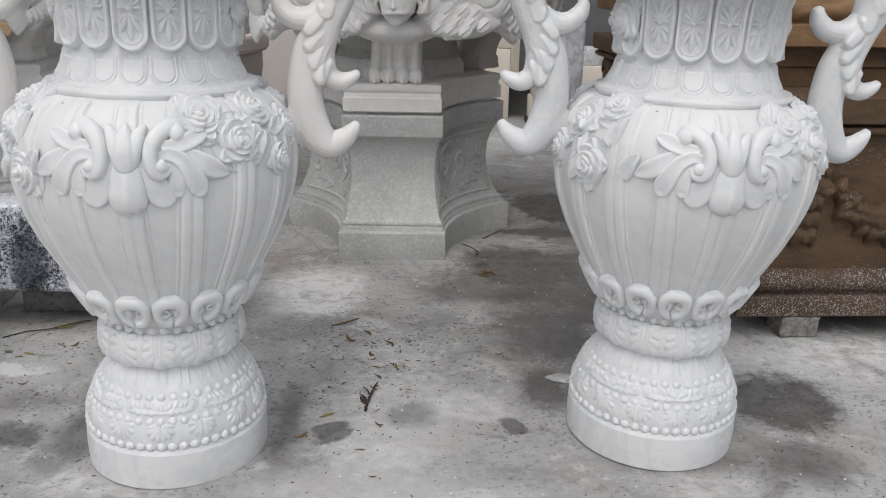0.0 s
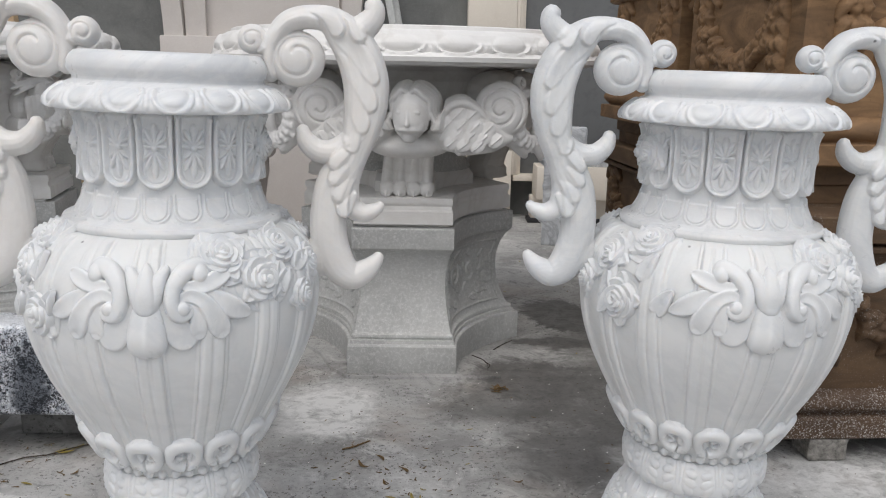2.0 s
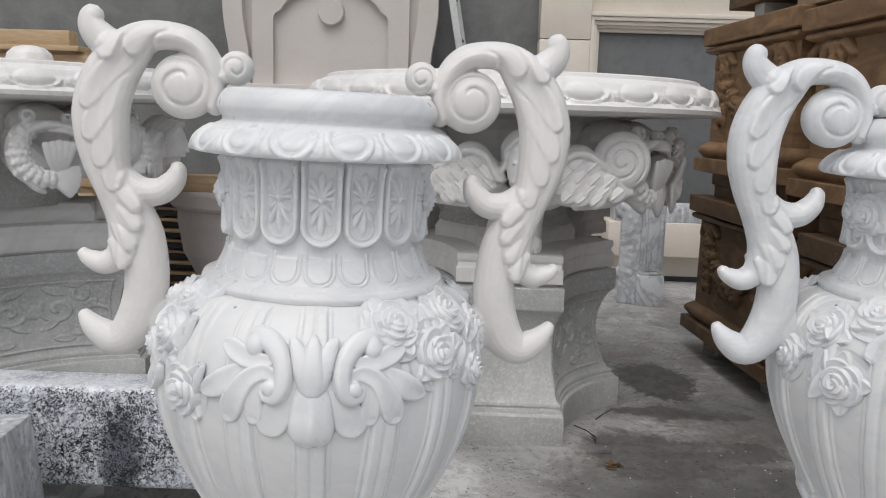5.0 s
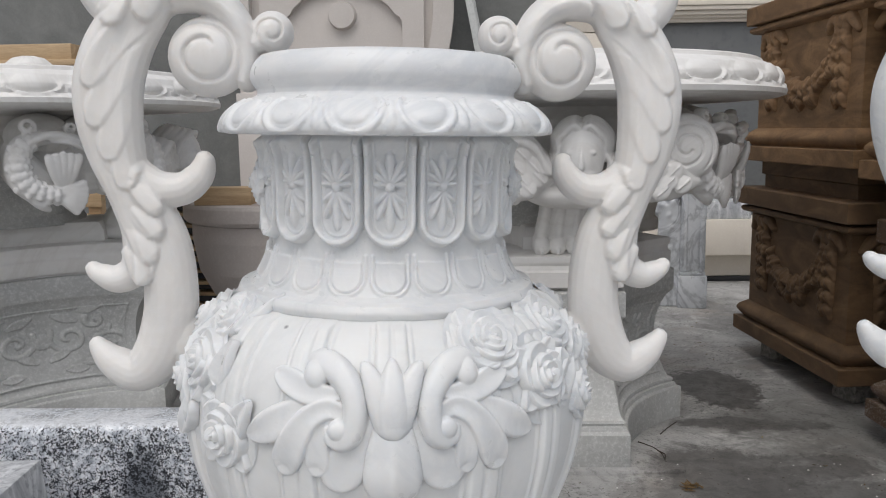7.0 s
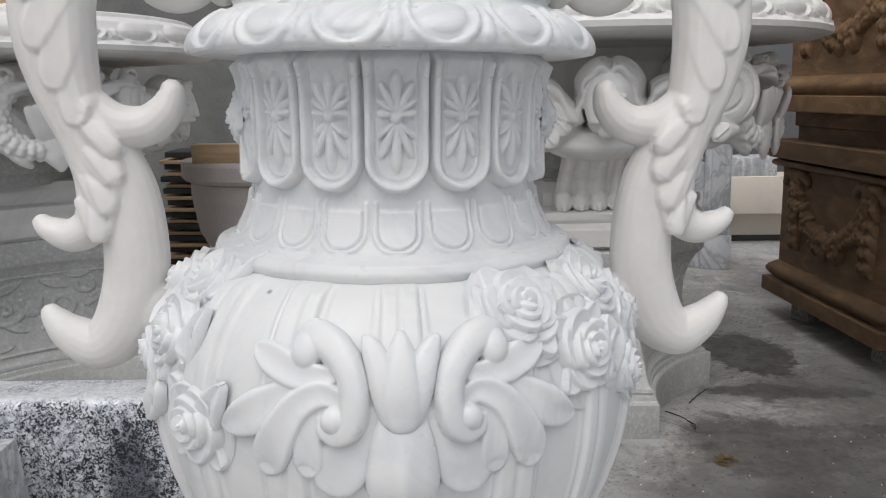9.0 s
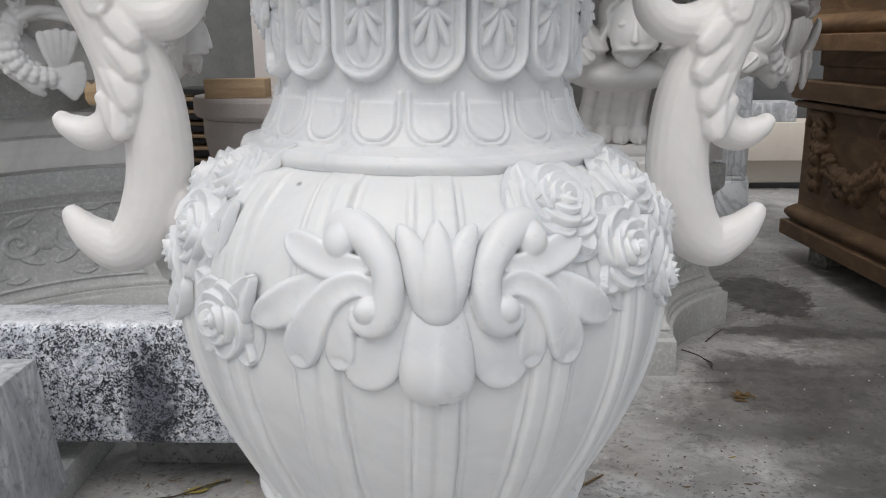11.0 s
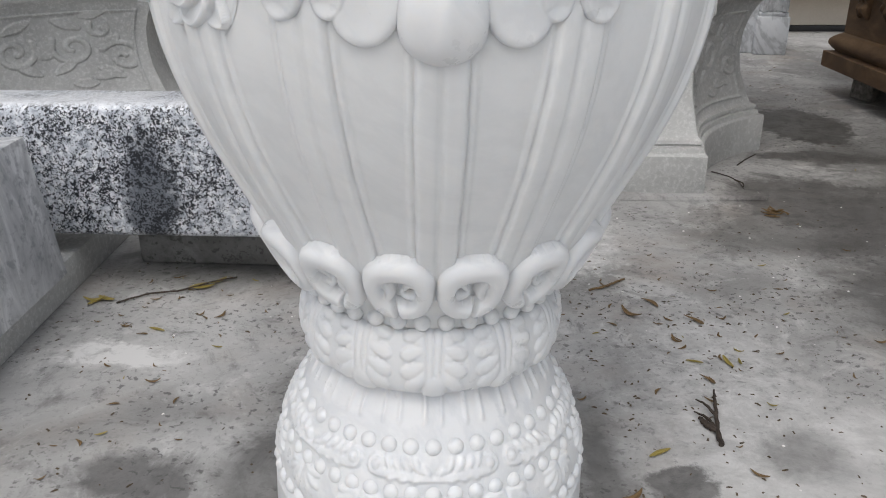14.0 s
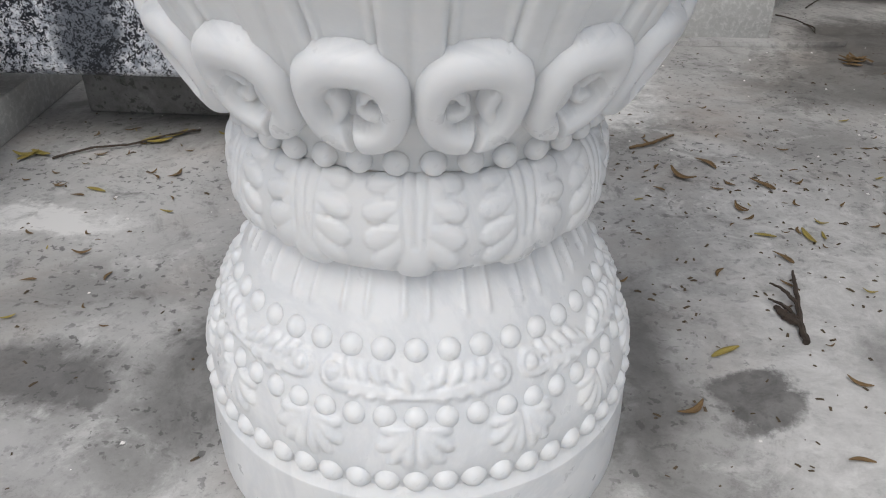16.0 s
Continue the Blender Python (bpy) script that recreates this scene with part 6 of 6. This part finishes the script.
# ---- tall stone panel against the wall ----
def panel():
    top = thing("stone_surround", "tall pale stone surround with an arched recess and round boss", "stone surround", pose(-1.35, 6.22, 0))
    bm = bmesh.new()
    add_box(bm, -0.66, 0.66, 0.05, 0.16, 0, 2.9, 0.005)
    part("back_slab", bm, PANEL_STONE, top)
    # raised field round the arched recess
    bm = bmesh.new()
    arch = [(-0.415, 0.2), (-0.415, 1.83), (-0.40, 1.86), (-0.36, 1.885), (-0.33, 1.93), (-0.26, 1.99), (-0.17, 2.035), (0, 2.055), (0.17, 2.035), (0.26, 1.99), (0.33, 1.93), (0.36, 1.885), (0.40, 1.86), (0.415, 1.83), (0.415, 0.2)]
    outer = [(-0.565, 0.0), (-0.565, 1.83), (-0.565, 1.90), (-0.565, 1.97), (-0.565, 2.05), (-0.565, 2.15), (-0.3, 2.3), (0, 2.3), (0.3, 2.3), (0.565, 2.15), (0.565, 2.05), (0.565, 1.97), (0.565, 1.90), (0.565, 1.83), (0.565, 0.0)]
    for y0, sgn in ((0.0, 1),):
        fi = [bm.verts.new((x, 0.0, z)) for x, z in arch]
        fo = [bm.verts.new((x, 0.0, z)) for x, z in outer]
        bi = [bm.verts.new((x, 0.05, z)) for x, z in arch]
        bo = [bm.verts.new((x, 0.05, z)) for x, z in outer]
        for i in range(len(arch) - 1):
            bm.faces.new((fi[i], fi[i + 1], fo[i + 1], fo[i]))
            bm.faces.new((fi[i], bi[i], bi[i + 1], fi[i + 1]))
            bm.faces.new((fo[i], fo[i + 1], bo[i + 1], bo[i]))
    part("raised_field", bm, PANEL_STONE, top)
    bm = bmesh.new()
    bmesh.ops.create_cone(bm, cap_ends=True, segments=48, radius1=0.10, radius2=0.088, depth=0.05, matrix=Matrix.Translation((0, 0.026, 1.88)) @ Matrix.Rotation(radians(90), 4, "X"))
    part("disc", bm, PANEL_STONE, top)
    for s in (-1, 1):
        bm = bmesh.new()
        rows = [(0.0, 0.70), (0.9, 0.71), (1.35, 0.715), (1.6, 0.73), (1.75, 0.755), (1.9, 0.77), (2.1, 0.76), (2.5, 0.70)]
        q = spline(rows, 40)
        fr, bk = [], []
        for z, x in q:
            fr.append([bm.verts.new((s * (x - 0.14), -0.03, z)), bm.verts.new((s * x, -0.03, z))])
            bk.append([bm.verts.new((s * (x - 0.14), 0.10, z)), bm.verts.new((s * x, 0.10, z))])
        for i in range(39):
            bm.faces.new((fr[i][0], fr[i][1], fr[i + 1][1], fr[i + 1][0]))
            bm.faces.new((fr[i][1], bk[i][1], bk[i + 1][1], fr[i + 1][1]))
            bm.faces.new((fr[i][0], fr[i + 1][0], bk[i + 1][0], bk[i][0]))
        part("side_scroll", bm, PANEL_STONE, top)
    part("foot_course", box(-0.74, 0.74, -0.06, 0.16, 0.0, 1.36, 0.006), PANEL_STONE, top)


panel()


# ---- ladder by the wall ----
def ladder():
    top = thing("ladder", "worn aluminium ladder leaning against the grey wall", "ladder", pose(-0.10, 6.30, 0, 0, -10.5, 0) @ pose(0, 0, 0, 0, 0, 86))
    for s in (-1, 1):
        part("rail", box(s * 0.20 - 0.018, s * 0.20 + 0.018, -0.025, 0.025, 0, 3.0, 0.003), ALUMINIUM if s < 0 else ALUMINIUM, top)
    for k in range(9):
        bm = bmesh.new()
        bmesh.ops.create_cone(bm, cap_ends=True, segments=12, radius1=0.014, radius2=0.014, depth=0.38, matrix=Matrix.Translation((0, 0, 0.25 + 0.3 * k)) @ Matrix.Rotation(radians(90), 4, "Y"))
        part("rung", bm, DARK_PAINT, top)


ladder()


# ---- carved marble pillar and pale blocks far behind ----
def pillar():
    top = thing("carved_pillar", "veined blue-grey marble pillar with a carved side", "pillar", pose(0.865, 5.45, 0, 0, 0, -8))
    bm = bmesh.new()
    add_box(bm, -0.085, 0.085, -0.085, 0.085, 0.0, 0.20, 0.008)
    add_box(bm, -0.075, 0.075, -0.075, 0.075, 0.20, 0.225, 0.008)
    add_box(bm, -0.072, 0.072, -0.072, 0.072, 0.225, 0.80, 0.012)
    for s in (-1, 1):
        add_box(bm, s * 0.050 - 0.013, s * 0.050 + 0.013, -0.085, -0.065, 0.225, 0.79, 0.006)
    part("shaft", bm, MARBLE_BLUE, top)
    bm = bmesh.new()
    rng = random.Random(5)
    for k in range(26):
        z = 0.02 + 0.028 * k
        x = -0.15 + 0.03 * math.sin(k * 0.9)
        a = rng.uniform(0.3, 2.6)
        add_sweep(bm, [(x, z, 0.02, 0.03), (x + 0.04 * math.cos(a), z + 0.05 * math.sin(a), 0.035, 0.05), (x + 0.08 * math.cos(a), z + 0.10 * math.sin(a), 0.01, 0.02)], 10, 10)
    add_box(bm, -0.20, -0.07, -0.04, 0.05, 0, 0.62)
    part("carved_side", fused("carved_side", bm, 0.009, 2), MARBLE_BLUE, top)


pillar()
s = part("cream_block", box(0.70, 1.75, 6.10, 6.38, 0.206, 0.455, 0.008), CREAM_STONE)
tagged(s, "cream stone block resting on a low beige course by the wall", "stone block")
s = part("marble_offcut", box(0.75, 1.45, 6.12, 6.36, 0.456, 0.58, 0.008), SAWN_MARBLE)
tagged(s, "grey marble offcut lying on the cream block", "stone block")
s = part("cream_course", box(0.68, 1.80, 6.25, 6.395, 0.036, 0.205, 0.008), CREAM_STONE)
tagged(s, "low beige stone course on a black shadow strip by the wall", "stone slab")
# black strip built in place of the shadow line below the course
s = part("batten", box(0.66, 1.82, 6.24, 6.39, 0.0, 0.035, 0.003), DARK_PAINT)
tagged(s, "black strip standing in for the shadow line under the beige stone course", "batten")


# ---- pink planter, timber and crate behind the left fountain ----
pl = thing("planter", "dusty pink stone planter with a flat rolled rim", "planter", pose(-1.40, 4.45, 0))
part("foot", lathe("planter_foot", [(0, 0), (0.30, 0), (0.31, 0.05), (0.27, 0.09), (0.20, 0.16), (0, 0.161)], 72), PINK_STONE, pl)
part("bowl", lathe("planter_bowl", [(0, 0.162), (0.20, 0.162), (0.22, 0.22), (0.34, 0.33), (0.40, 0.45), (0.425, 0.60), (0.425, 0.675), (0.36, 0.676), (0.30, 0.66), (0, 0.62)], 72), PINK_STONE, pl)
part("rim", lathe("planter_rim", [(0.36, 0.677), (0.43, 0.677), (0.45, 0.685), (0.462, 0.70), (0.462, 0.755), (0.455, 0.77), (0.38, 0.77), (0.36, 0.74), (0.36, 0.677)], 72), PINK_STONE, pl)
b = part("timber_offcut", box(-1.72, -1.46, 4.12, 4.22, 0.771, 0.85, 0.004), WOOD)
tagged(b, "raw timber offcut lying across the planter rim", "timber")
bell = part("bell_stone", lathe("bell_stone", [(0, 0.771), (0.17, 0.771), (0.18, 0.80), (0.15, 0.83), (0.12, 0.90), (0.115, 1.0), (0.15, 1.10), (0.19, 1.14), (0.19, 1.16), (0.0, 1.16)], 40), PANEL_STONE)
bell.matrix_world = pose(-1.28, 4.45, 0)
tagged(bell, "small pale waisted stone standing on the planter", "stone ornament")


def crate():
    top = thing("timber_crate", "slatted timber crate with planks on top", "crate", pose(-3.3, 5.0, 0))
    for k in range(9):
        part("slat", box(-0.65, 0.75, 0, 0.025, 0.05 + 0.16 * k, 0.17 + 0.16 * k, 0.003), WOOD, top)
    for x in (-0.6, 0.05, 0.66):
        part("post", box(x, x + 0.07, 0.026, 0.10, 0, 1.47, 0.003), WOOD, top)
    part("plank", box(-0.75, 0.72, -0.05, 0.35, 1.47, 1.50, 0.003), WOOD, top)
    part("plank", box(-0.75, 0.66, -0.03, 0.08, 1.501, 1.585, 0.003), WOOD, top)


crate()


boards = thing("board_stack", "leaning stack of thin pale boards with black boards for the dark gaps", "board stack", pose(-1.955, 4.75, 0, 0, 2, 6))
# every other board is black and stands for the dark gap between pale ones
for k in range(26):
    slip = 0.012 * math.sin(k * 2.3)
    part("board", box(-0.15 + slip, 0.15 + slip, -0.05 + slip, 0.25, 0.001 + 0.030 * k, 0.030 * k + (0.028 if k % 2 else 0.018), 0.002), DARK_PAINT if k % 2 else WOOD, boards)


# ---- fallen leaves, twigs and crumbs on the concrete ----
def leaf_mesh(seed, curl):
    """A narrow dry leaflet, 1 long, curled and twisted."""
    bm = bmesh.new()
    rng = random.Random(seed)
    bend, twist = rng.uniform(-0.25, 0.25), rng.uniform(-0.8, 0.8)
    rows = []
    for i in range(9):
        t = i / 8
        w = 0.115 * math.sin(math.pi * min(1, 0.06 + t * 0.9)) ** 0.8 + 0.006
        z = 0.05 + curl * (2 * t - 1) ** 2
        y = bend * math.sin(math.pi * t)
        tw = twist * (t - 0.5)
        row = [bm.verts.new((t - 0.5, y + k * w * math.cos(tw), z + abs(k) * w * 0.55 + k * w * math.sin(tw))) for k in (-1, -0.5, 0, 0.5, 1)]
        rows.append(row)
    for r0, r1 in zip(rows, rows[1:]):
        for j in range(4):
            bm.faces.new((r0[j], r0[j + 1], r1[j + 1], r1[j]))
    ret = bmesh.ops.extrude_face_region(bm, geom=bm.faces[:])
    for v in [g for g in ret["geom"] if isinstance(g, bmesh.types.BMVert)]:
        v.co.z += 0.022
    low = min(v.co.z for v in bm.verts)
    for v in bm.verts:
        v.co.z -= low
    return to_mesh("fallen_leaf", bm)


LEAF_MESHES = {}
for kind, mat in (("b", LEAF_BROWN), ("y", LEAF_YELLOW)):
    LEAF_MESHES[kind] = [leaf_mesh(10 * (kind == "y") + k, 0.05 + 0.06 * k) for k in range(4)]
    for me in LEAF_MESHES[kind]:
        me.materials.append(mat)


def fallen_leaf(x, y, angle, length, kind, k):
    me = LEAF_MESHES[kind][k % 4]
    ob = new("fallen_leaf", me)
    ob.matrix_world = pose(x, y, 0.0015, 0, 0, angle) @ Matrix.Diagonal((length, length * 0.9, length * 0.8, 1))
    tagged(ob, "dry brown leaflet curled on the concrete" if kind == "b" else "yellowed curled leaflet lying on the concrete", "fallen leaf", "fallen leaves")


PLACED = [(-0.282, 1.843, 33, 0.041, "y"), (-0.336, 1.745, 37, 0.037, "b"), (-0.149, 2.270, -49, 0.048, "b"), (-0.196, 2.195, -67, 0.033, "b"), (-0.177, 2.117, -12, 0.031, "y"), (-0.117, 2.119, -77, 0.041, "y"),
          (-0.168, 2.053, -54, 0.036, "b"), (-0.268, 2.299, -47, 0.052, "b"), (-0.224, 2.348, -53, 0.047, "b"), (-0.144, 1.805, -35, 0.029, "b"), (-0.181, 1.681, -2, 0.026, "b"),
          (-1.142, 1.985, 13, 0.028, "b"), (-1.212, 2.167, -17, 0.037, "y"), (-1.107, 2.235, 66, 0.032, "b"), (-1.161, 1.828, 31, 0.020, "y"), (0.189, 2.215, 10, 0.030, "b")]
for k, row in enumerate(PLACED):
    fallen_leaf(*row, k)
rng = random.Random(77)
for k in range(150):
    if k < 46:
        x, y = rng.gauss(-0.16, 0.13), rng.gauss(2.28, 0.17)
    elif k < 84:
        x, y = rng.uniform(-1.35, -1.0), rng.uniform(1.7, 2.45)
    else:
        x, y = rng.uniform(0.2, 1.1), rng.uniform(2.2, 5.2)
    if math.hypot(x + 0.624, y - 1.722) < 0.25 or math.hypot(x - 0.545, y - 1.82) < 0.25 or (abs(x + 0.185) < 0.7 and y > 2.96 and y < 4.2) or (x > 0.80 and y > 2.35):
        continue
    fallen_leaf(x, y, rng.uniform(0, 360), rng.uniform(0.009, 0.024), "b" if rng.random() < 0.8 else "y", k)


def add_stalk(bm, pts, around=7):
    """A thin bent stalk through (x, y, z, radius) points."""
    q = spline(pts, len(pts) * 4)
    rings = []
    for i, (x, y, z, r) in enumerate(q):
        t = Vector(q[min(i + 1, len(q) - 1)][:3] - q[max(i - 1, 0)][:3]).normalized()
        u = t.cross(Vector((0, 0, 1))).normalized()
        w = t.cross(u)
        rings.append([bm.verts.new(Vector((x, y, z)) + (u * math.cos(a) + w * math.sin(a)) * r * (1 + 0.25 * math.sin(i * 2.1 + a))) for a in [2 * math.pi * j / around for j in range(around)]])
    for r0, r1 in zip(rings, rings[1:]):
        for j in range(around):
            bm.faces.new((r0[j], r0[(j + 1) % around], r1[(j + 1) % around], r1[j]))
    bm.faces.new(rings[0][::-1])
    bm.faces.new(rings[-1])


bm = bmesh.new()
add_stalk(bm, [(-0.185, 1.868, 0.005, 0.0045), (-0.184, 1.90, 0.006, 0.004), (-0.176, 1.95, 0.009, 0.0032), (-0.170, 1.99, 0.010, 0.0025), (-0.164, 2.02, 0.006, 0.0015)])
add_stalk(bm, [(-0.183, 1.905, 0.006, 0.003), (-0.194, 1.935, 0.007, 0.0025), (-0.209, 1.955, 0.004, 0.0012)])
add_stalk(bm, [(-0.178, 1.94, 0.008, 0.003), (-0.190, 1.965, 0.012, 0.0022), (-0.201, 1.985, 0.008, 0.0012)])
add_stalk(bm, [(-0.184, 1.90, 0.006, 0.004), (-0.196, 1.918, 0.005, 0.006), (-0.204, 1.938, 0.004, 0.003)])
tagged(part("twig", bm, TWIG), "dark dead twig with short side shoots on concrete", "twig")
stick = thing("leafy_twig", "thin brown twig with yellow leaflets on concrete", "twig")
bm = bmesh.new()
add_stalk(bm, [(-1.345, 2.272, 0.004, 0.0022), (-1.29, 2.315, 0.006, 0.002), (-1.23, 2.335, 0.006, 0.002), (-1.17, 2.38, 0.008, 0.0018), (-1.127, 2.408, 0.006, 0.0018)])
part("stem", bm, TWIG, stick)
for k, (x, y, a) in enumerate(((-1.20, 2.365, 40), (-1.185, 2.358, 28), (-1.165, 2.388, 45), (-1.40, 2.286, 10), (-1.39, 2.278, 60), (-1.375, 2.29, -20))):
    lf = part("leaflet", LEAF_MESHES["y"][k % 4], LEAF_YELLOW, stick)
    lf.matrix_basis = pose(x, y, 0.003, 0, 0, a) @ Matrix.Diagonal((0.045, 0.05, 0.03, 1))
bm = bmesh.new()
add_stalk(bm, [(-0.345, 2.40, 0.004, 0.0025), (-0.31, 2.415, 0.006, 0.003), (-0.285, 2.44, 0.005, 0.0025), (-0.262, 2.462, 0.004, 0.002)])
add_stalk(bm, [(-0.31, 2.415, 0.006, 0.002), (-0.318, 2.435, 0.005, 0.0012)])
tagged(part("twig", bm, LEAF_BROWN), "short pale brown twig lying among dry leaflets", "twig")


def crumbs():
    """Seeds, bark crumbs and stone chips strewn over the concrete."""
    v, f = [], []
    rng = random.Random(31)
    for k in range(900):
        c = rng.random()
        if c < 0.35:
            x, y = rng.gauss(-0.18, 0.20), rng.gauss(2.2, 0.28)
        elif c < 0.6:
            x, y = rng.uniform(-1.45, -0.3), rng.uniform(1.35, 2.5)
        else:
            x, y = rng.uniform(-0.4, 1.5), rng.uniform(1.3, 3.2)
        s = rng.uniform(0.0006, 0.0020)
        a, ln = rng.uniform(0, 6.28), rng.uniform(1, 3.2)
        i = len(v)
        for dx, dy, dz in ((-ln, -1, 0), (ln, -0.7, 0), (ln, 0.8, 0), (-ln, 1, 0), (0, 0, 1.3)):
            v.append((x + s * (dx * math.cos(a) - dy * math.sin(a)), y + s * (dx * math.sin(a) + dy * math.cos(a)), 0.0008 + dz * s))
        f += [(i, i + 1, i + 4), (i + 1, i + 2, i + 4), (i + 2, i + 3, i + 4), (i + 3, i, i + 4)]
    return mesh_from("crumbs", v, f)


tagged(part("leaf_crumbs", crumbs(), SPECK), "fine brown leaf crumbs and grit strewn on concrete", "debris", kind="stuff")


def chips():
    v, f = [], []
    rng = random.Random(52)
    for k in range(260):
        x, y = rng.uniform(-1.4, 1.4), rng.uniform(1.3, 3.1)
        s = rng.uniform(0.0008, 0.0026)
        i = len(v)
        for dx, dy, dz in ((-1, -1, 0), (1, -0.7, 0), (0.9, 0.8, 0), (-1, 1, 0), (0, 0, 1)):
            v.append((x + s * dx, y + s * dy, 0.0008 + dz * s))
        f += [(i, i + 1, i + 4), (i + 1, i + 2, i + 4), (i + 2, i + 3, i + 4), (i + 3, i, i + 4)]
    return mesh_from("chips", v, f)


tagged(part("marble_chips", chips(), MARBLE_CREAM), "tiny white marble chips scattered on concrete", "debris", kind="stuff")
# cracked mortar bed and a flake by the pedestal
bm = bmesh.new()
bed = [(-0.66, 3.42), (-0.53, 3.235), (-0.475, 3.09), (-0.398, 2.993), (-0.23, 2.988), (-0.02, 2.992), (0.200, 3.012), (0.195, 3.030), (0.140, 3.070), (0.125, 3.16), (0.06, 3.23), (-0.2, 3.3), (-0.5, 3.5)]
lo = [bm.verts.new((x, y, 0.001)) for x, y in bed]
hi = [bm.verts.new((x + 0.002, y + 0.003, 0.012)) for x, y in bed]
for i in range(len(bed)):
    j = (i + 1) % len(bed)
    bm.faces.new((lo[i], lo[j], hi[j], hi[i]))
bm.faces.new(hi)
tagged(part("mortar_bed", bm, CONCRETE), "thin cracked mortar bed under the grey pedestal", "mortar bed")
bm = bmesh.new()
flake = [(0.312, 2.072), (0.335, 2.050), (0.372, 2.040), (0.405, 2.052), (0.40, 2.085), (0.352, 2.092)]
lo = [bm.verts.new((x, y, 0.001)) for x, y in flake]
hi = [bm.verts.new((0.36 + (x - 0.36) * 0.9, 2.065 + (y - 2.065) * 0.85, 0.007)) for x, y in flake]
for i in range(6):
    bm.faces.new((lo[i], lo[(i + 1) % 6], hi[(i + 1) % 6], hi[i]))
bm.faces.new(hi)
tagged(part("stone_flake", bm, SAWN_MARBLE), "small pale marble flake lying on concrete", "stone flake")


# ---- dark stalks, a crushed leaf and splinters beside the pedestal ----
# the first entry is an added stalk that stands in for a crack
DARK_STALKS = [("dark_stalk", "crack in the concrete beside the pedestal, drawn as a dark stalk", [[(0.100, 3.262), (0.140, 3.211), (0.157, 3.160), (0.155, 3.082)], [(0.150, 3.185), (0.166, 3.150), (0.160, 3.12)]]),
         ("splinter", "thin dark splinter lying beside the pedestal", [[(0.195, 3.335), (0.237, 3.397), (0.283, 3.457)]]),
         ("dark_stalk", "thin dark stalk along the foot of the pedestal", [[(0.134, 3.373), (0.217, 3.50), (0.300, 3.590)], [(0.20, 3.475), (0.245, 3.51), (0.285, 3.545)]])]
for name, label, rows in DARK_STALKS:
    bm = bmesh.new()
    for row in rows:
        add_stalk(bm, [(x, y, 0.003 + 0.001 * (k % 2), 0.0019 - 0.0004 * k) for k, (x, y) in enumerate(row)], 6)
    tagged(part(name, bm, TWIG), label, "twig")
rng = random.Random(19)
heap = thing("crushed_leaf", "crushed dark brown leaf lying on damp concrete", "fallen leaf")
for k in range(14):
    lf = part("leaflet", LEAF_MESHES["b"][k % 4], LEAF_BROWN, heap)
    lf.matrix_basis = pose(0.182 + rng.gauss(0, 0.016), 2.900 + rng.gauss(0, 0.012), 0.003 + 0.0015 * (k % 4), 0, 0, rng.uniform(0, 360)) @ Matrix.Diagonal((0.034, 0.036, 0.03, 1))
